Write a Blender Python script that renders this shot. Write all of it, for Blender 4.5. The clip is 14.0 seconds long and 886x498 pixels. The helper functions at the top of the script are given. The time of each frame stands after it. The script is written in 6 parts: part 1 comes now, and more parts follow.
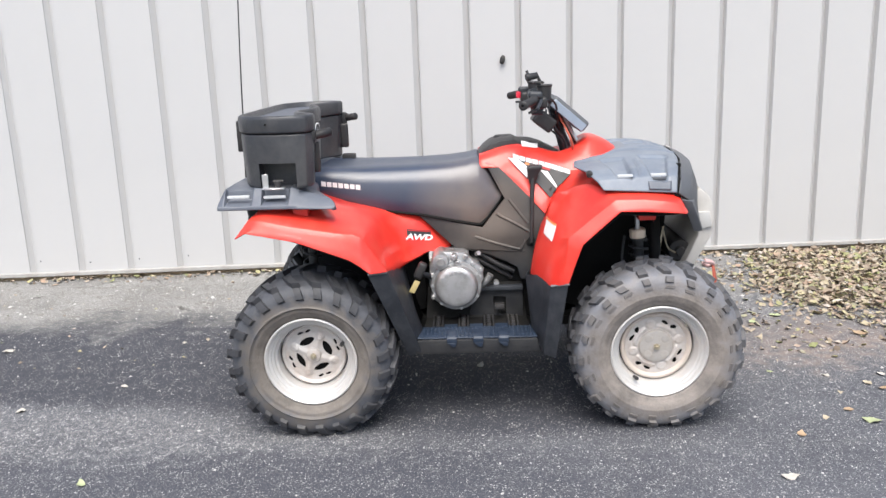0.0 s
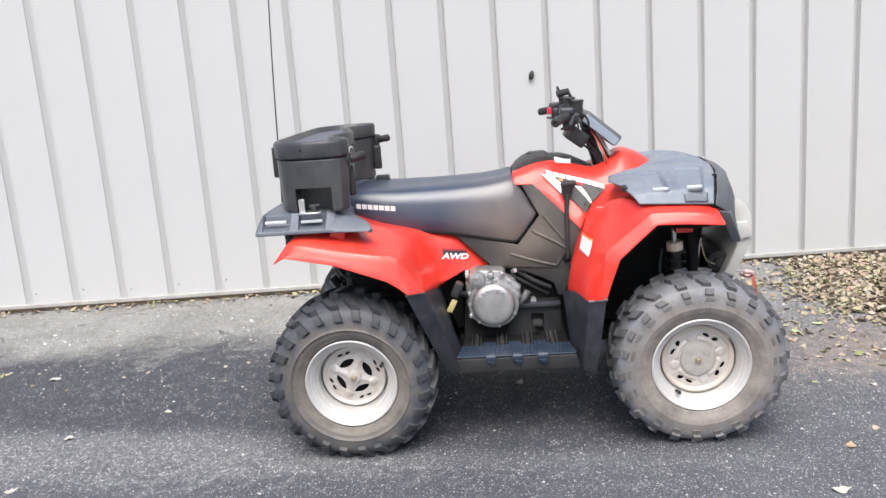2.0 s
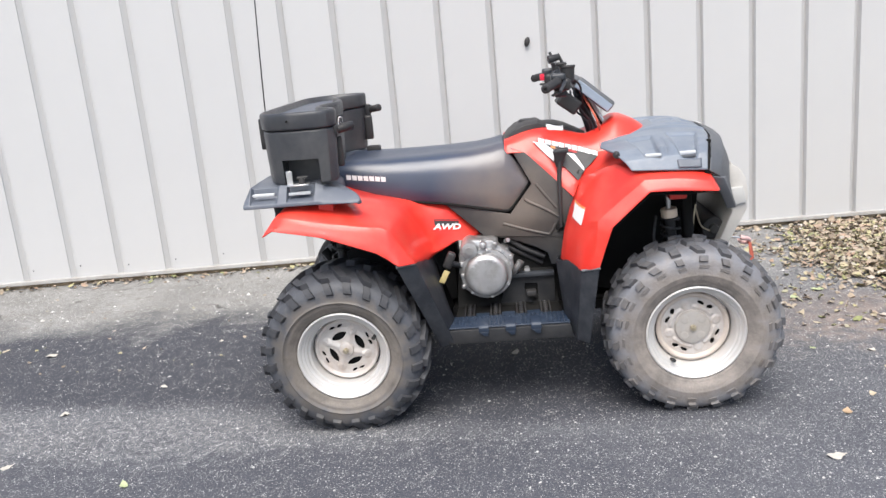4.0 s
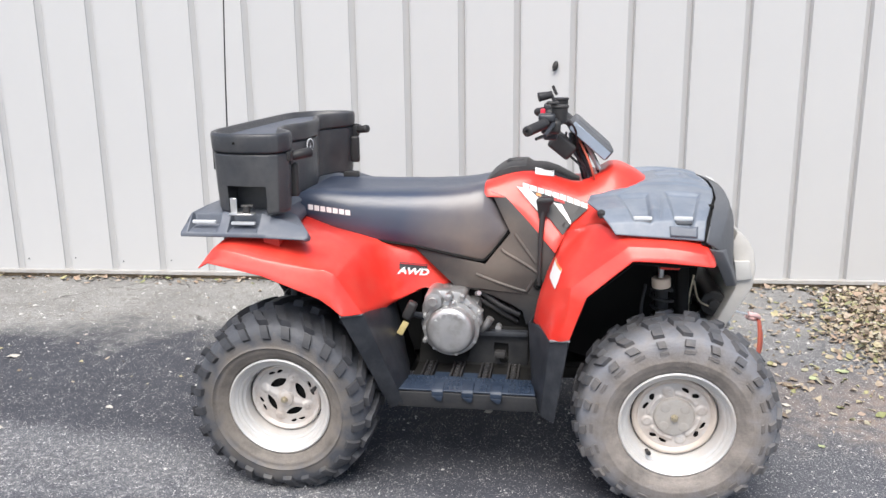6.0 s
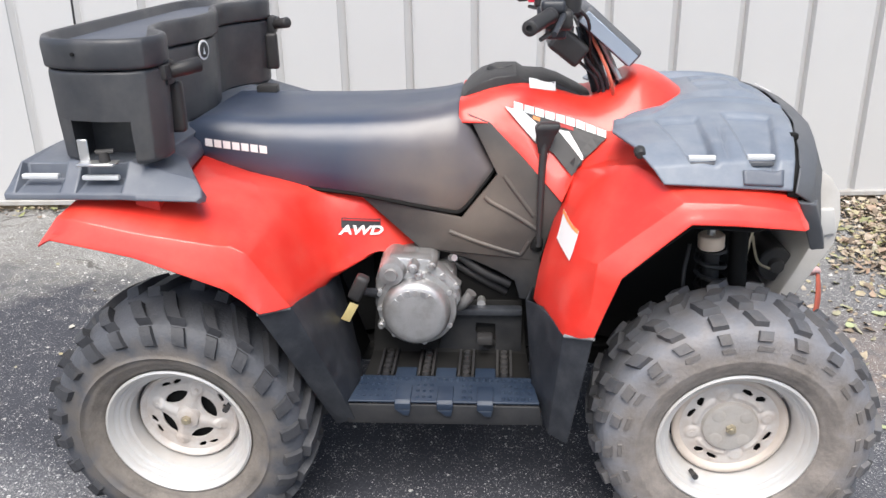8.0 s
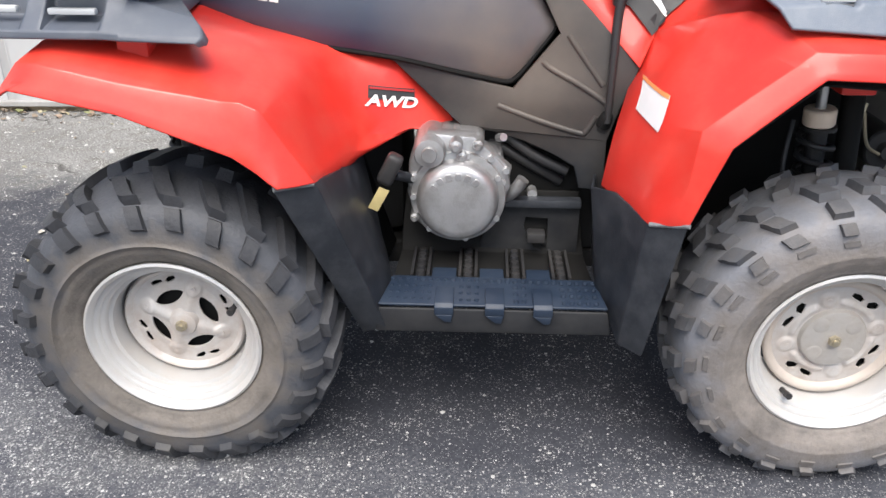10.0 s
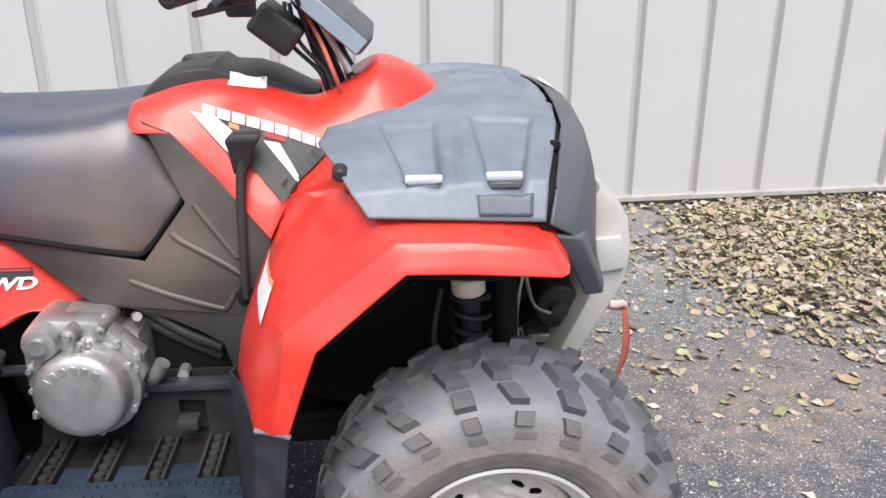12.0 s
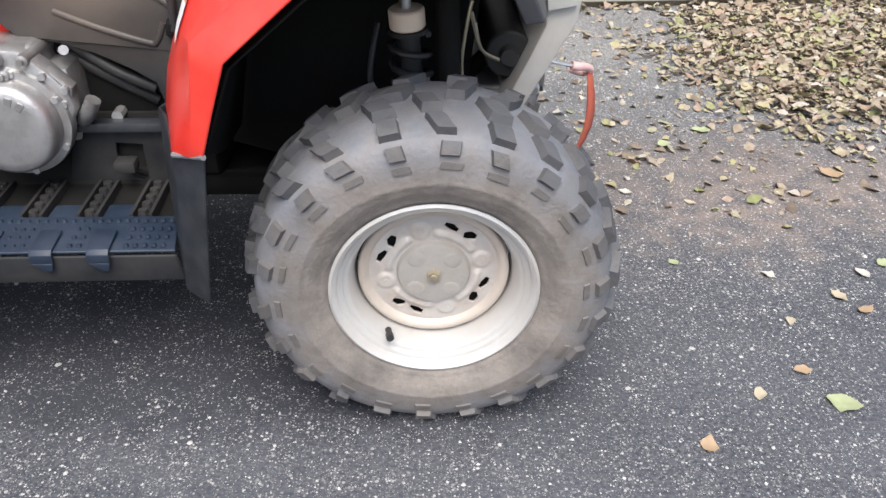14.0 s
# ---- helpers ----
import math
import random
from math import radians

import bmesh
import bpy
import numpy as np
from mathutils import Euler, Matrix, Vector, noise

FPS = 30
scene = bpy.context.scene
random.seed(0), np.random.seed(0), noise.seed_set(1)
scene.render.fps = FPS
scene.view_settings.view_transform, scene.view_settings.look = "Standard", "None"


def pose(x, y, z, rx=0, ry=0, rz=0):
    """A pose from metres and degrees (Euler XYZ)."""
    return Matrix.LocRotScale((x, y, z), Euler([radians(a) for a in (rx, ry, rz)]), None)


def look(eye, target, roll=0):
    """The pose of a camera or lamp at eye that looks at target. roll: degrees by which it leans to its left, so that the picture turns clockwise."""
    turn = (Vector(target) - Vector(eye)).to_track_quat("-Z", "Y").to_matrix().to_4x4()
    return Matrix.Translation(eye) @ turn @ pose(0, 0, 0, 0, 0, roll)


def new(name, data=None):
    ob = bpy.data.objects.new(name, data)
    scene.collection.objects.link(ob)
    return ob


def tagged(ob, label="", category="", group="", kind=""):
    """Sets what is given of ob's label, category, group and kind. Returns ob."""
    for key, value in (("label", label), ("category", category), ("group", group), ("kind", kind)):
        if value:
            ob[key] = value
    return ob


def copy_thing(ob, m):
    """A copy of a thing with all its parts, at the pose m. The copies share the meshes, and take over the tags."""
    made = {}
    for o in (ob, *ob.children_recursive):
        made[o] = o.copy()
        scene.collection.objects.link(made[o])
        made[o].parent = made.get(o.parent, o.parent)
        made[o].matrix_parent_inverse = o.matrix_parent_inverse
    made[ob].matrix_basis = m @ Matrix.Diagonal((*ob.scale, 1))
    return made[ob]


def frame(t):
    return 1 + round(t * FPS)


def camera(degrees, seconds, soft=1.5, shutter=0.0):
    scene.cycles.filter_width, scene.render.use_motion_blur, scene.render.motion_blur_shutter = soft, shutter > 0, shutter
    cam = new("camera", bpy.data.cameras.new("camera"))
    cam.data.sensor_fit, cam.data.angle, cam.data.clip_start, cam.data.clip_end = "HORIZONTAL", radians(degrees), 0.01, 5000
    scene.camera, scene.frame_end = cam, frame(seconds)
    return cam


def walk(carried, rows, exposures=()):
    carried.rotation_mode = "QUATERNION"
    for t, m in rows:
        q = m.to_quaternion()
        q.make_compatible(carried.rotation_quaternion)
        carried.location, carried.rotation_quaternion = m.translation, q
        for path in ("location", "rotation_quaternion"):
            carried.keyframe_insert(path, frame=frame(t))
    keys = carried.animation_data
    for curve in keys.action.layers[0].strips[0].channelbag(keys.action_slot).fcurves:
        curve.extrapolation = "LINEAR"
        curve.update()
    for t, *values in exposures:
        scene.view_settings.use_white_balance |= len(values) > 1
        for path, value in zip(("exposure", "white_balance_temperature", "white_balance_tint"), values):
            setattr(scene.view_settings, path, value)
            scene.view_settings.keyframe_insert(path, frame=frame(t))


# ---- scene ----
cam = camera(56.7, 14.0)
PATH = [
    (0, (0.107, -0.342, 1.383), (0.039, 1.606, 0.935), -2.1),
    (0.5, (0.103, -0.336, 1.393), (0.002, 1.615, 0.965), -4.2),
    (1, (0.102, -0.335, 1.395), (-0.013, 1.617, 0.972), -4.0),
    (1.5, (0.094, -0.337, 1.402), (-0.052, 1.614, 0.986), -4.2),
    (2, (0.094, -0.348, 1.401), (-0.051, 1.604, 0.993), -4.3),
    (2.5, (0.096, -0.359, 1.399), (-0.045, 1.593, 0.985), -4.8),
    (3, (0.091, -0.361, 1.392), (-0.068, 1.587, 0.968), -5.2),
    (3.2, (0.094, -0.357, 1.386), (-0.059, 1.589, 0.949), -5.3),
    (5.3, (0.372, -0.171, 1.417), (0.079, 1.743, 0.914), -4.0),
    (5.5, (0.415, -0.137, 1.429), (0.042, 1.764, 0.931), -4.4),
    (6, (0.433, 0.085, 1.447), (0.139, 2.009, 0.986), -0.7),
    (6.5, (0.4, 0.335, 1.446), (0.179, 2.27, 0.994), -0.9),
    (7, (0.352, 0.603, 1.402), (0.222, 2.513, 0.825), -2.0),
    (7.5, (0.281, 0.851, 1.422), (0.132, 2.742, 0.789), -2.4),
    (8, (0.251, 0.922, 1.401), (0.114, 2.782, 0.678), -1.1),
    (8.2, (0.226, 0.946, 1.388), (0.082, 2.793, 0.633), -1.6),
    (10.3, (0.08, 1.189, 1.15), (0.042, 2.994, 0.288), 1.6),
    (10.5, (0.154, 1.171, 1.159), (0.169, 2.988, 0.323), 1.5),
    (11, (0.302, 1.182, 1.218), (0.346, 3.018, 0.426), 0.2),
    (11.5, (0.468, 1.358, 1.269), (0.57, 3.21, 0.522), 2.1),
    (12, (0.614, 1.428, 1.296), (0.739, 3.289, 0.575), -0.3),
    (12.5, (0.713, 1.424, 1.246), (0.769, 3.237, 0.403), 0.9),
    (13, (0.734, 1.432, 1.186), (0.819, 3.182, 0.222), 1.6),
    (13.5, (0.738, 1.414, 1.151), (0.824, 3.124, 0.118), 2.5),
    (14, (0.755, 1.401, 1.121), (0.827, 3.086, 0.047), 0.6),
]
walk(cam, [(t, look(eye, target, roll)) for t, eye, target, roll in PATH], [(0, 1.12), (8.2, 1.11), (10.3, 1.04), (14, 1.02)])

# ---- world, sun ----
world = bpy.data.worlds.new("world")
scene.world = world
world.use_nodes = True
wn, wl = world.node_tree.nodes, world.node_tree.links
sky = wn.new("ShaderNodeTexSky")
sky.sky_type = "NISHITA"
sky.sun_disc = False
sky.sun_elevation, sky.sun_rotation = radians(52), radians(200)
sky.air_density, sky.dust_density, sky.ozone_density = 1.0, 2.0, 1.0
wn["Background"].inputs[1].default_value = 0.095
wl.new(sky.outputs[0], wn["Background"].inputs[0])
sun = new("sun", bpy.data.lights.new("sun", "SUN"))
sun.data.energy, sun.data.angle, sun.data.color = 2.5, radians(45), (1.0, 0.955, 0.885)
sun.matrix_world = look((0.5, -2.0, 9.0), (0, 3.0, 0))

# ---- materials ----


def material(name, base, rough=0.5, metal=0.0, vary=0.15, scale=9.0, grain=0.0, grain_scale=400.0, bump=0.0, spec=0.5,
             dirt=None, dirt_amount=0.0, dirt_scale=6.0, per_piece=0.0, coat=0.0):
    m = bpy.data.materials.new(name)
    m.use_nodes = True
    n, l = m.node_tree.nodes, m.node_tree.links
    b = n["Principled BSDF"]
    b.inputs["Metallic"].default_value = metal
    b.inputs["Specular IOR Level"].default_value = spec
    b.inputs["Coat Weight"].default_value = coat
    co = n.new("ShaderNodeTexCoord")
    big = n.new("ShaderNodeTexNoise")
    big.inputs["Scale"].default_value, big.inputs["Detail"].default_value = scale, 6
    l.new(co.outputs["Object"], big.inputs["Vector"])
    fine = n.new("ShaderNodeTexNoise")
    fine.inputs["Scale"].default_value, fine.inputs["Detail"].default_value = grain_scale, 3
    l.new(co.outputs["Object"], fine.inputs["Vector"])
    mix = n.new("ShaderNodeMixRGB")
    mix.inputs[1].default_value = (*[c * (1 - vary) for c in base], 1)
    mix.inputs[2].default_value = (*[min(1, c * (1 + vary)) for c in base], 1)
    l.new(big.outputs[0], mix.inputs[0])
    colour = mix.outputs[0]
    if grain:
        g = n.new("ShaderNodeMixRGB")
        g.blend_type = "OVERLAY"
        g.inputs[0].default_value = grain
        l.new(colour, g.inputs[1])
        l.new(fine.outputs[0], g.inputs[2])
        colour = g.outputs[0]
    if dirt:
        dn = n.new("ShaderNodeTexNoise")
        dn.inputs["Scale"].default_value, dn.inputs["Detail"].default_value = dirt_scale, 8
        dn.inputs["Roughness"].default_value = 0.65
        l.new(co.outputs["Object"], dn.inputs["Vector"])
        r = n.new("ShaderNodeMapRange")
        r.inputs[1].default_value, r.inputs[2].default_value = 0.42, 0.68
        r.inputs[4].default_value = dirt_amount
        l.new(dn.outputs[0], r.inputs[0])
        d = n.new("ShaderNodeMixRGB")
        d.inputs[2].default_value = (*dirt, 1)
        l.new(r.outputs[0], d.inputs[0])
        l.new(colour, d.inputs[1])
        colour = d.outputs[0]
    if per_piece:
        oi = n.new("ShaderNodeObjectInfo")
        hs = n.new("ShaderNodeHueSaturation")
        mr = n.new("ShaderNodeMapRange")
        mr.inputs[3].default_value, mr.inputs[4].default_value = 1 - per_piece, 1 + per_piece
        l.new(oi.outputs["Random"], mr.inputs[0])
        l.new(mr.outputs[0], hs.inputs["Value"])
        l.new(colour, hs.inputs["Color"])
        colour = hs.outputs[0]
    l.new(colour, b.inputs["Base Color"])
    rr = n.new("ShaderNodeMapRange")
    rr.inputs[3].default_value, rr.inputs[4].default_value = max(0.02, rough - 0.1), min(1, rough + 0.1)
    l.new(big.outputs[0], rr.inputs[0])
    l.new(rr.outputs[0], b.inputs["Roughness"])
    if bump:
        bp = n.new("ShaderNodeBump")
        bp.inputs["Strength"].default_value, bp.inputs["Distance"].default_value = bump, 0.002
        l.new(fine.outputs[0], bp.inputs["Height"])
        l.new(bp.outputs[0], b.inputs["Normal"])
    return m


RED = material("red_plastic", (0.74, 0.036, 0.024), 0.36, vary=0.07, scale=5, bump=0.05, grain_scale=90, dirt=(0.75, 0.12, 0.08), dirt_amount=0.3, dirt_scale=9, coat=0.25)
SEATM = material("seat_vinyl", (0.032, 0.046, 0.080), 0.34, spec=0.8, vary=0.2, scale=7, bump=0.22, grain_scale=700, dirt=(0.070, 0.074, 0.086), dirt_amount=0.3, dirt_scale=4)
PANEL = material("dusty_black_plastic", (0.025, 0.027, 0.031), 0.45, spec=0.4, vary=0.25, scale=6, bump=0.15, grain_scale=900, dirt=(0.10, 0.088, 0.076), dirt_amount=0.5, dirt_scale=5)
BLACK = material("black_plastic", (0.026, 0.026, 0.028), 0.45, spec=0.35, vary=0.25, scale=8, bump=0.15, grain_scale=800, dirt=(0.07, 0.065, 0.06), dirt_amount=0.4)
BOXM = material("box_plastic", (0.034, 0.036, 0.042), 0.40, vary=0.35, scale=5, bump=0.3, grain_scale=600, dirt=(0.10, 0.098, 0.096), dirt_amount=0.6, dirt_scale=7)
GUARD = material("scuffed_black_plastic", (0.020, 0.023, 0.029), 0.42, vary=0.3, scale=9, bump=0.25, grain_scale=300, dirt=(0.075, 0.078, 0.086), dirt_amount=0.4, dirt_scale=22)
SCUFF = material("scuffed_grey_plastic", (0.22, 0.225, 0.235), 0.5, vary=0.4, scale=60, bump=0.3, grain_scale=300, dirt=(0.08, 0.08, 0.085), dirt_amount=0.6, dirt_scale=50)
# the rack cover's slate again, with dimmer light and wear in its colour
RACK_DIM = material("dimmed_slate_plastic", (0.095, 0.108, 0.135), 0.45, vary=0.2, scale=7, bump=0.2, grain_scale=700, dirt=(0.19, 0.20, 0.22), dirt_amount=0.4, dirt_scale=10)
RACK = material("slate_grey_plastic", (0.15, 0.175, 0.215), 0.40, vary=0.22, scale=9, bump=0.25, grain_scale=500, dirt=(0.25, 0.27, 0.30), dirt_amount=0.55, dirt_scale=13)
NOSE = material("faded_grey_plastic", (0.085, 0.09, 0.10), 0.5, vary=0.2, scale=7, bump=0.2, grain_scale=700, dirt=(0.15, 0.15, 0.15), dirt_amount=0.35)
SKIRT = material("dusty_skirt_plastic", (0.020, 0.021, 0.024), 0.6, spec=0.3, vary=0.3, scale=14, bump=0.2, grain_scale=500, dirt=(0.055, 0.053, 0.052), dirt_amount=0.5, dirt_scale=12)
STEP = material("step_plastic", (0.014, 0.025, 0.047), 0.5, vary=0.25, scale=12, bump=0.2, grain_scale=500, dirt=(0.036, 0.050, 0.074), dirt_amount=0.5, dirt_scale=18)


def dusted(m, centre, reach, colour, most):
    """Lays a patchy film of dust on a material round a place rubbed by knees and boots."""
    n, l = m.node_tree.nodes, m.node_tree.links
    b = n["Principled BSDF"]
    old = b.inputs["Base Color"].links[0].from_socket
    co = n.new("ShaderNodeTexCoord")
    away = n.new("ShaderNodeVectorMath")
    away.operation = "DISTANCE"
    away.inputs[1].default_value = centre
    l.new(co.outputs["Object"], away.inputs[0])
    no = n.new("ShaderNodeTexNoise")
    no.inputs["Scale"].default_value, no.inputs["Detail"].default_value = 7, 7
    l.new(co.outputs["Object"], no.inputs["Vector"])
    near = n.new("ShaderNodeMapRange")
    near.inputs[1].default_value, near.inputs[2].default_value, near.inputs[3].default_value, near.inputs[4].default_value = reach * 0.2, reach, 1.5 * most, 0.0
    l.new(away.outputs["Value"], near.inputs[0])
    f = n.new("ShaderNodeMath")
    f.operation, f.use_clamp = "MULTIPLY", True
    l.new(near.outputs[0], f.inputs[0])
    l.new(no.outputs[0], f.inputs[1])
    mx = n.new("ShaderNodeMixRGB")
    mx.inputs[2].default_value = (*colour, 1)
    l.new(f.outputs[0], mx.inputs[0])
    l.new(old, mx.inputs[1])
    l.new(mx.outputs[0], b.inputs["Base Color"])


dusted(SEATM, (0.13, -0.22, 0.79), 0.29, (0.215, 0.172, 0.14), 0.85)
dusted(PANEL, (0.22, -0.25, 0.78), 0.23, (0.17, 0.138, 0.112), 0.70)


def tyre_material(name, rubber, dust, start, end, bumped):
    """Rubber that is brown with dust on its side wall and bare towards the tread."""
    m = material(name, rubber, 0.62, vary=0.25, scale=9, bump=bumped, grain_scale=130, dirt=[c * 1.9 for c in rubber], dirt_amount=0.35, dirt_scale=14)
    n, l = m.node_tree.nodes, m.node_tree.links
    b = n["Principled BSDF"]
    old = b.inputs["Base Color"].links[0].from_socket
    co = n.new("ShaderNodeTexCoord")
    sep = n.new("ShaderNodeSeparateXYZ")
    l.new(co.outputs["Object"], sep.inputs[0])
    comb = n.new("ShaderNodeCombineXYZ")
    l.new(sep.outputs[0], comb.inputs[0])
    l.new(sep.outputs[2], comb.inputs[2])
    ln = n.new("ShaderNodeVectorMath")
    ln.operation = "LENGTH"
    l.new(comb.outputs[0], ln.inputs[0])
    no = n.new("ShaderNodeTexNoise")
    no.inputs["Scale"].default_value, no.inputs["Detail"].default_value = 22, 6
    l.new(co.outputs["Object"], no.inputs["Vector"])
    ad = n.new("ShaderNodeMath")
    ad.operation = "MULTIPLY_ADD"
    ad.inputs[1].default_value = 0.16
    l.new(no.outputs[0], ad.inputs[0])
    l.new(ln.outputs["Value"], ad.inputs[2])
    mr = n.new("ShaderNodeMapRange")
    mr.inputs[1].default_value, mr.inputs[2].default_value, mr.inputs[3].default_value, mr.inputs[4].default_value = start + 0.08, end + 0.08, 0.85, 0.0
    l.new(ad.outputs[0], mr.inputs[0])
    mx = n.new("ShaderNodeMixRGB")
    l.new(mr.outputs[0], mx.inputs[0])
    l.new(old, mx.inputs[1])
    mot = n.new("ShaderNodeTexNoise")
    mot.inputs["Scale"].default_value, mot.inputs["Detail"].default_value, mot.inputs["Roughness"].default_value = 11, 9, 0.7
    l.new(co.outputs["Object"], mot.inputs["Vector"])
    mm = n.new("ShaderNodeMapRange")
    mm.inputs[1].default_value, mm.inputs[2].default_value = 0.34, 0.66
    l.new(mot.outputs[0], mm.inputs[0])
    dm = n.new("ShaderNodeMixRGB")
    dm.inputs[1].default_value = (*[c * 0.50 for c in dust], 1)
    dm.inputs[2].default_value = (*[c * 1.2 for c in dust], 1)
    l.new(mm.outputs[0], dm.inputs[0])
    l.new(dm.outputs[0], mx.inputs[2])
    l.new(mx.outputs[0], b.inputs["Base Color"])
    return m


RUBBER = tyre_material("tyre_rubber", (0.150, 0.156, 0.176), (0.262, 0.226, 0.196), 0.225, 0.315, 0.8)
LUGM = tyre_material("worn_tread_rubber", (0.075, 0.077, 0.086), (0.215, 0.188, 0.165), 0.215, 0.33, 0.8)
REARRUBBER = tyre_material("rear_tyre_rubber", (0.064, 0.067, 0.077), (0.21, 0.182, 0.155), 0.205, 0.265, 0.8)
REARLUG = tyre_material("rear_tread_rubber", (0.036, 0.037, 0.042), (0.15, 0.137, 0.123), 0.20, 0.26, 0.8)
RIM = material("dull_silver_paint", (0.57, 0.56, 0.55), 0.36, 0.25, vary=0.12, scale=10, bump=0.08, grain_scale=500, dirt=(0.52, 0.46, 0.41), dirt_amount=0.5, dirt_scale=9)
DISC = material("rusty_silver_paint", (0.58, 0.55, 0.525), 0.45, 0.15, vary=0.12, scale=14, bump=0.1, grain_scale=400, dirt=(0.42, 0.33, 0.27), dirt_amount=0.7, dirt_scale=12)
CAPM = material("grey_cap_paint", (0.44, 0.415, 0.39), 0.5, 0.15, vary=0.15, scale=18, bump=0.1, grain_scale=400, dirt=(0.33, 0.28, 0.235), dirt_amount=0.6, dirt_scale=20)
RUST = material("rust_stained_paint", (0.53, 0.455, 0.395), 0.5, 0.1, vary=0.2, scale=12, bump=0.1, grain_scale=300, dirt=(0.60, 0.54, 0.48), dirt_amount=0.7, dirt_scale=6)
ALLOY = material("cast_aluminium", (0.46, 0.46, 0.465), 0.40, 0.75, vary=0.15, scale=30, bump=0.35, grain_scale=350, dirt=(0.25, 0.23, 0.21), dirt_amount=0.6, dirt_scale=18)
STEEL = material("bright_steel", (0.62, 0.62, 0.62), 0.35, 0.8, vary=0.1, scale=30)
BUMPER = material("silver_bumper_plastic", (0.52, 0.50, 0.475), 0.5, 0.1, vary=0.1, scale=9, bump=0.15, grain_scale=500, dirt=(0.30, 0.28, 0.25), dirt_amount=0.4)
TRAY = material("tray_plastic", (0.070, 0.080, 0.105), 0.45, vary=0.2, scale=6, bump=0.2, grain_scale=600)
BARM = material("dull_white_bar", (0.55, 0.56, 0.57), 0.4, vary=0.1, scale=40)
WHITE = material("white_print", (0.80, 0.80, 0.79), 0.5, vary=0.05)
CREAM = material("white_collar", (0.88, 0.71, 0.56), 0.5, vary=0.1, scale=30)
INK = material("black_print", (0.03, 0.03, 0.032), 0.5, vary=0.2, scale=60)
ORANGE = material("orange_print", (0.80, 0.30, 0.10), 0.5, vary=0.05)
REDINK = material("dark_red_print", (0.42, 0.02, 0.02), 0.5, vary=0.05)
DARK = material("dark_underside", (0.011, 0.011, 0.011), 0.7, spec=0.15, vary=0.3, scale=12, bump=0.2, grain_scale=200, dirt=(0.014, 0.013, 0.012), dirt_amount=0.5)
STRAP = material("red_webbing", (0.48, 0.11, 0.07), 0.8, vary=0.2, scale=60, bump=0.3, grain_scale=900)
HOOKM = material("faded_pink_plastic", (0.75, 0.48, 0.46), 0.5, vary=0.2, scale=60)
BRASS = material("yellow_zinc", (0.52, 0.46, 0.34), 0.4, 0.7, vary=0.2, scale=50)
GLASSY = material("blue_grey_pod_sheen", (0.26, 0.31, 0.38), 0.35, vary=0.1, coat=0.3)
CONCRETE_TRIM = material("weathered_trim", (0.38, 0.37, 0.36), 0.55, vary=0.15, scale=8, dirt=(0.25, 0.22, 0.18), dirt_amount=0.5, dirt_scale=14)
LITTERM = material("brown_litter", (0.30, 0.23, 0.15), 0.9, vary=0.5, scale=40, bump=0.5, grain_scale=200)
WALLM = material("painted_steel_cladding", (0.484, 0.482, 0.482), 0.42, vary=0.03, scale=2, dirt=(0.46, 0.46, 0.47), dirt_amount=0.35, dirt_scale=2.5, per_piece=0.012, bump=0.03, grain_scale=25)


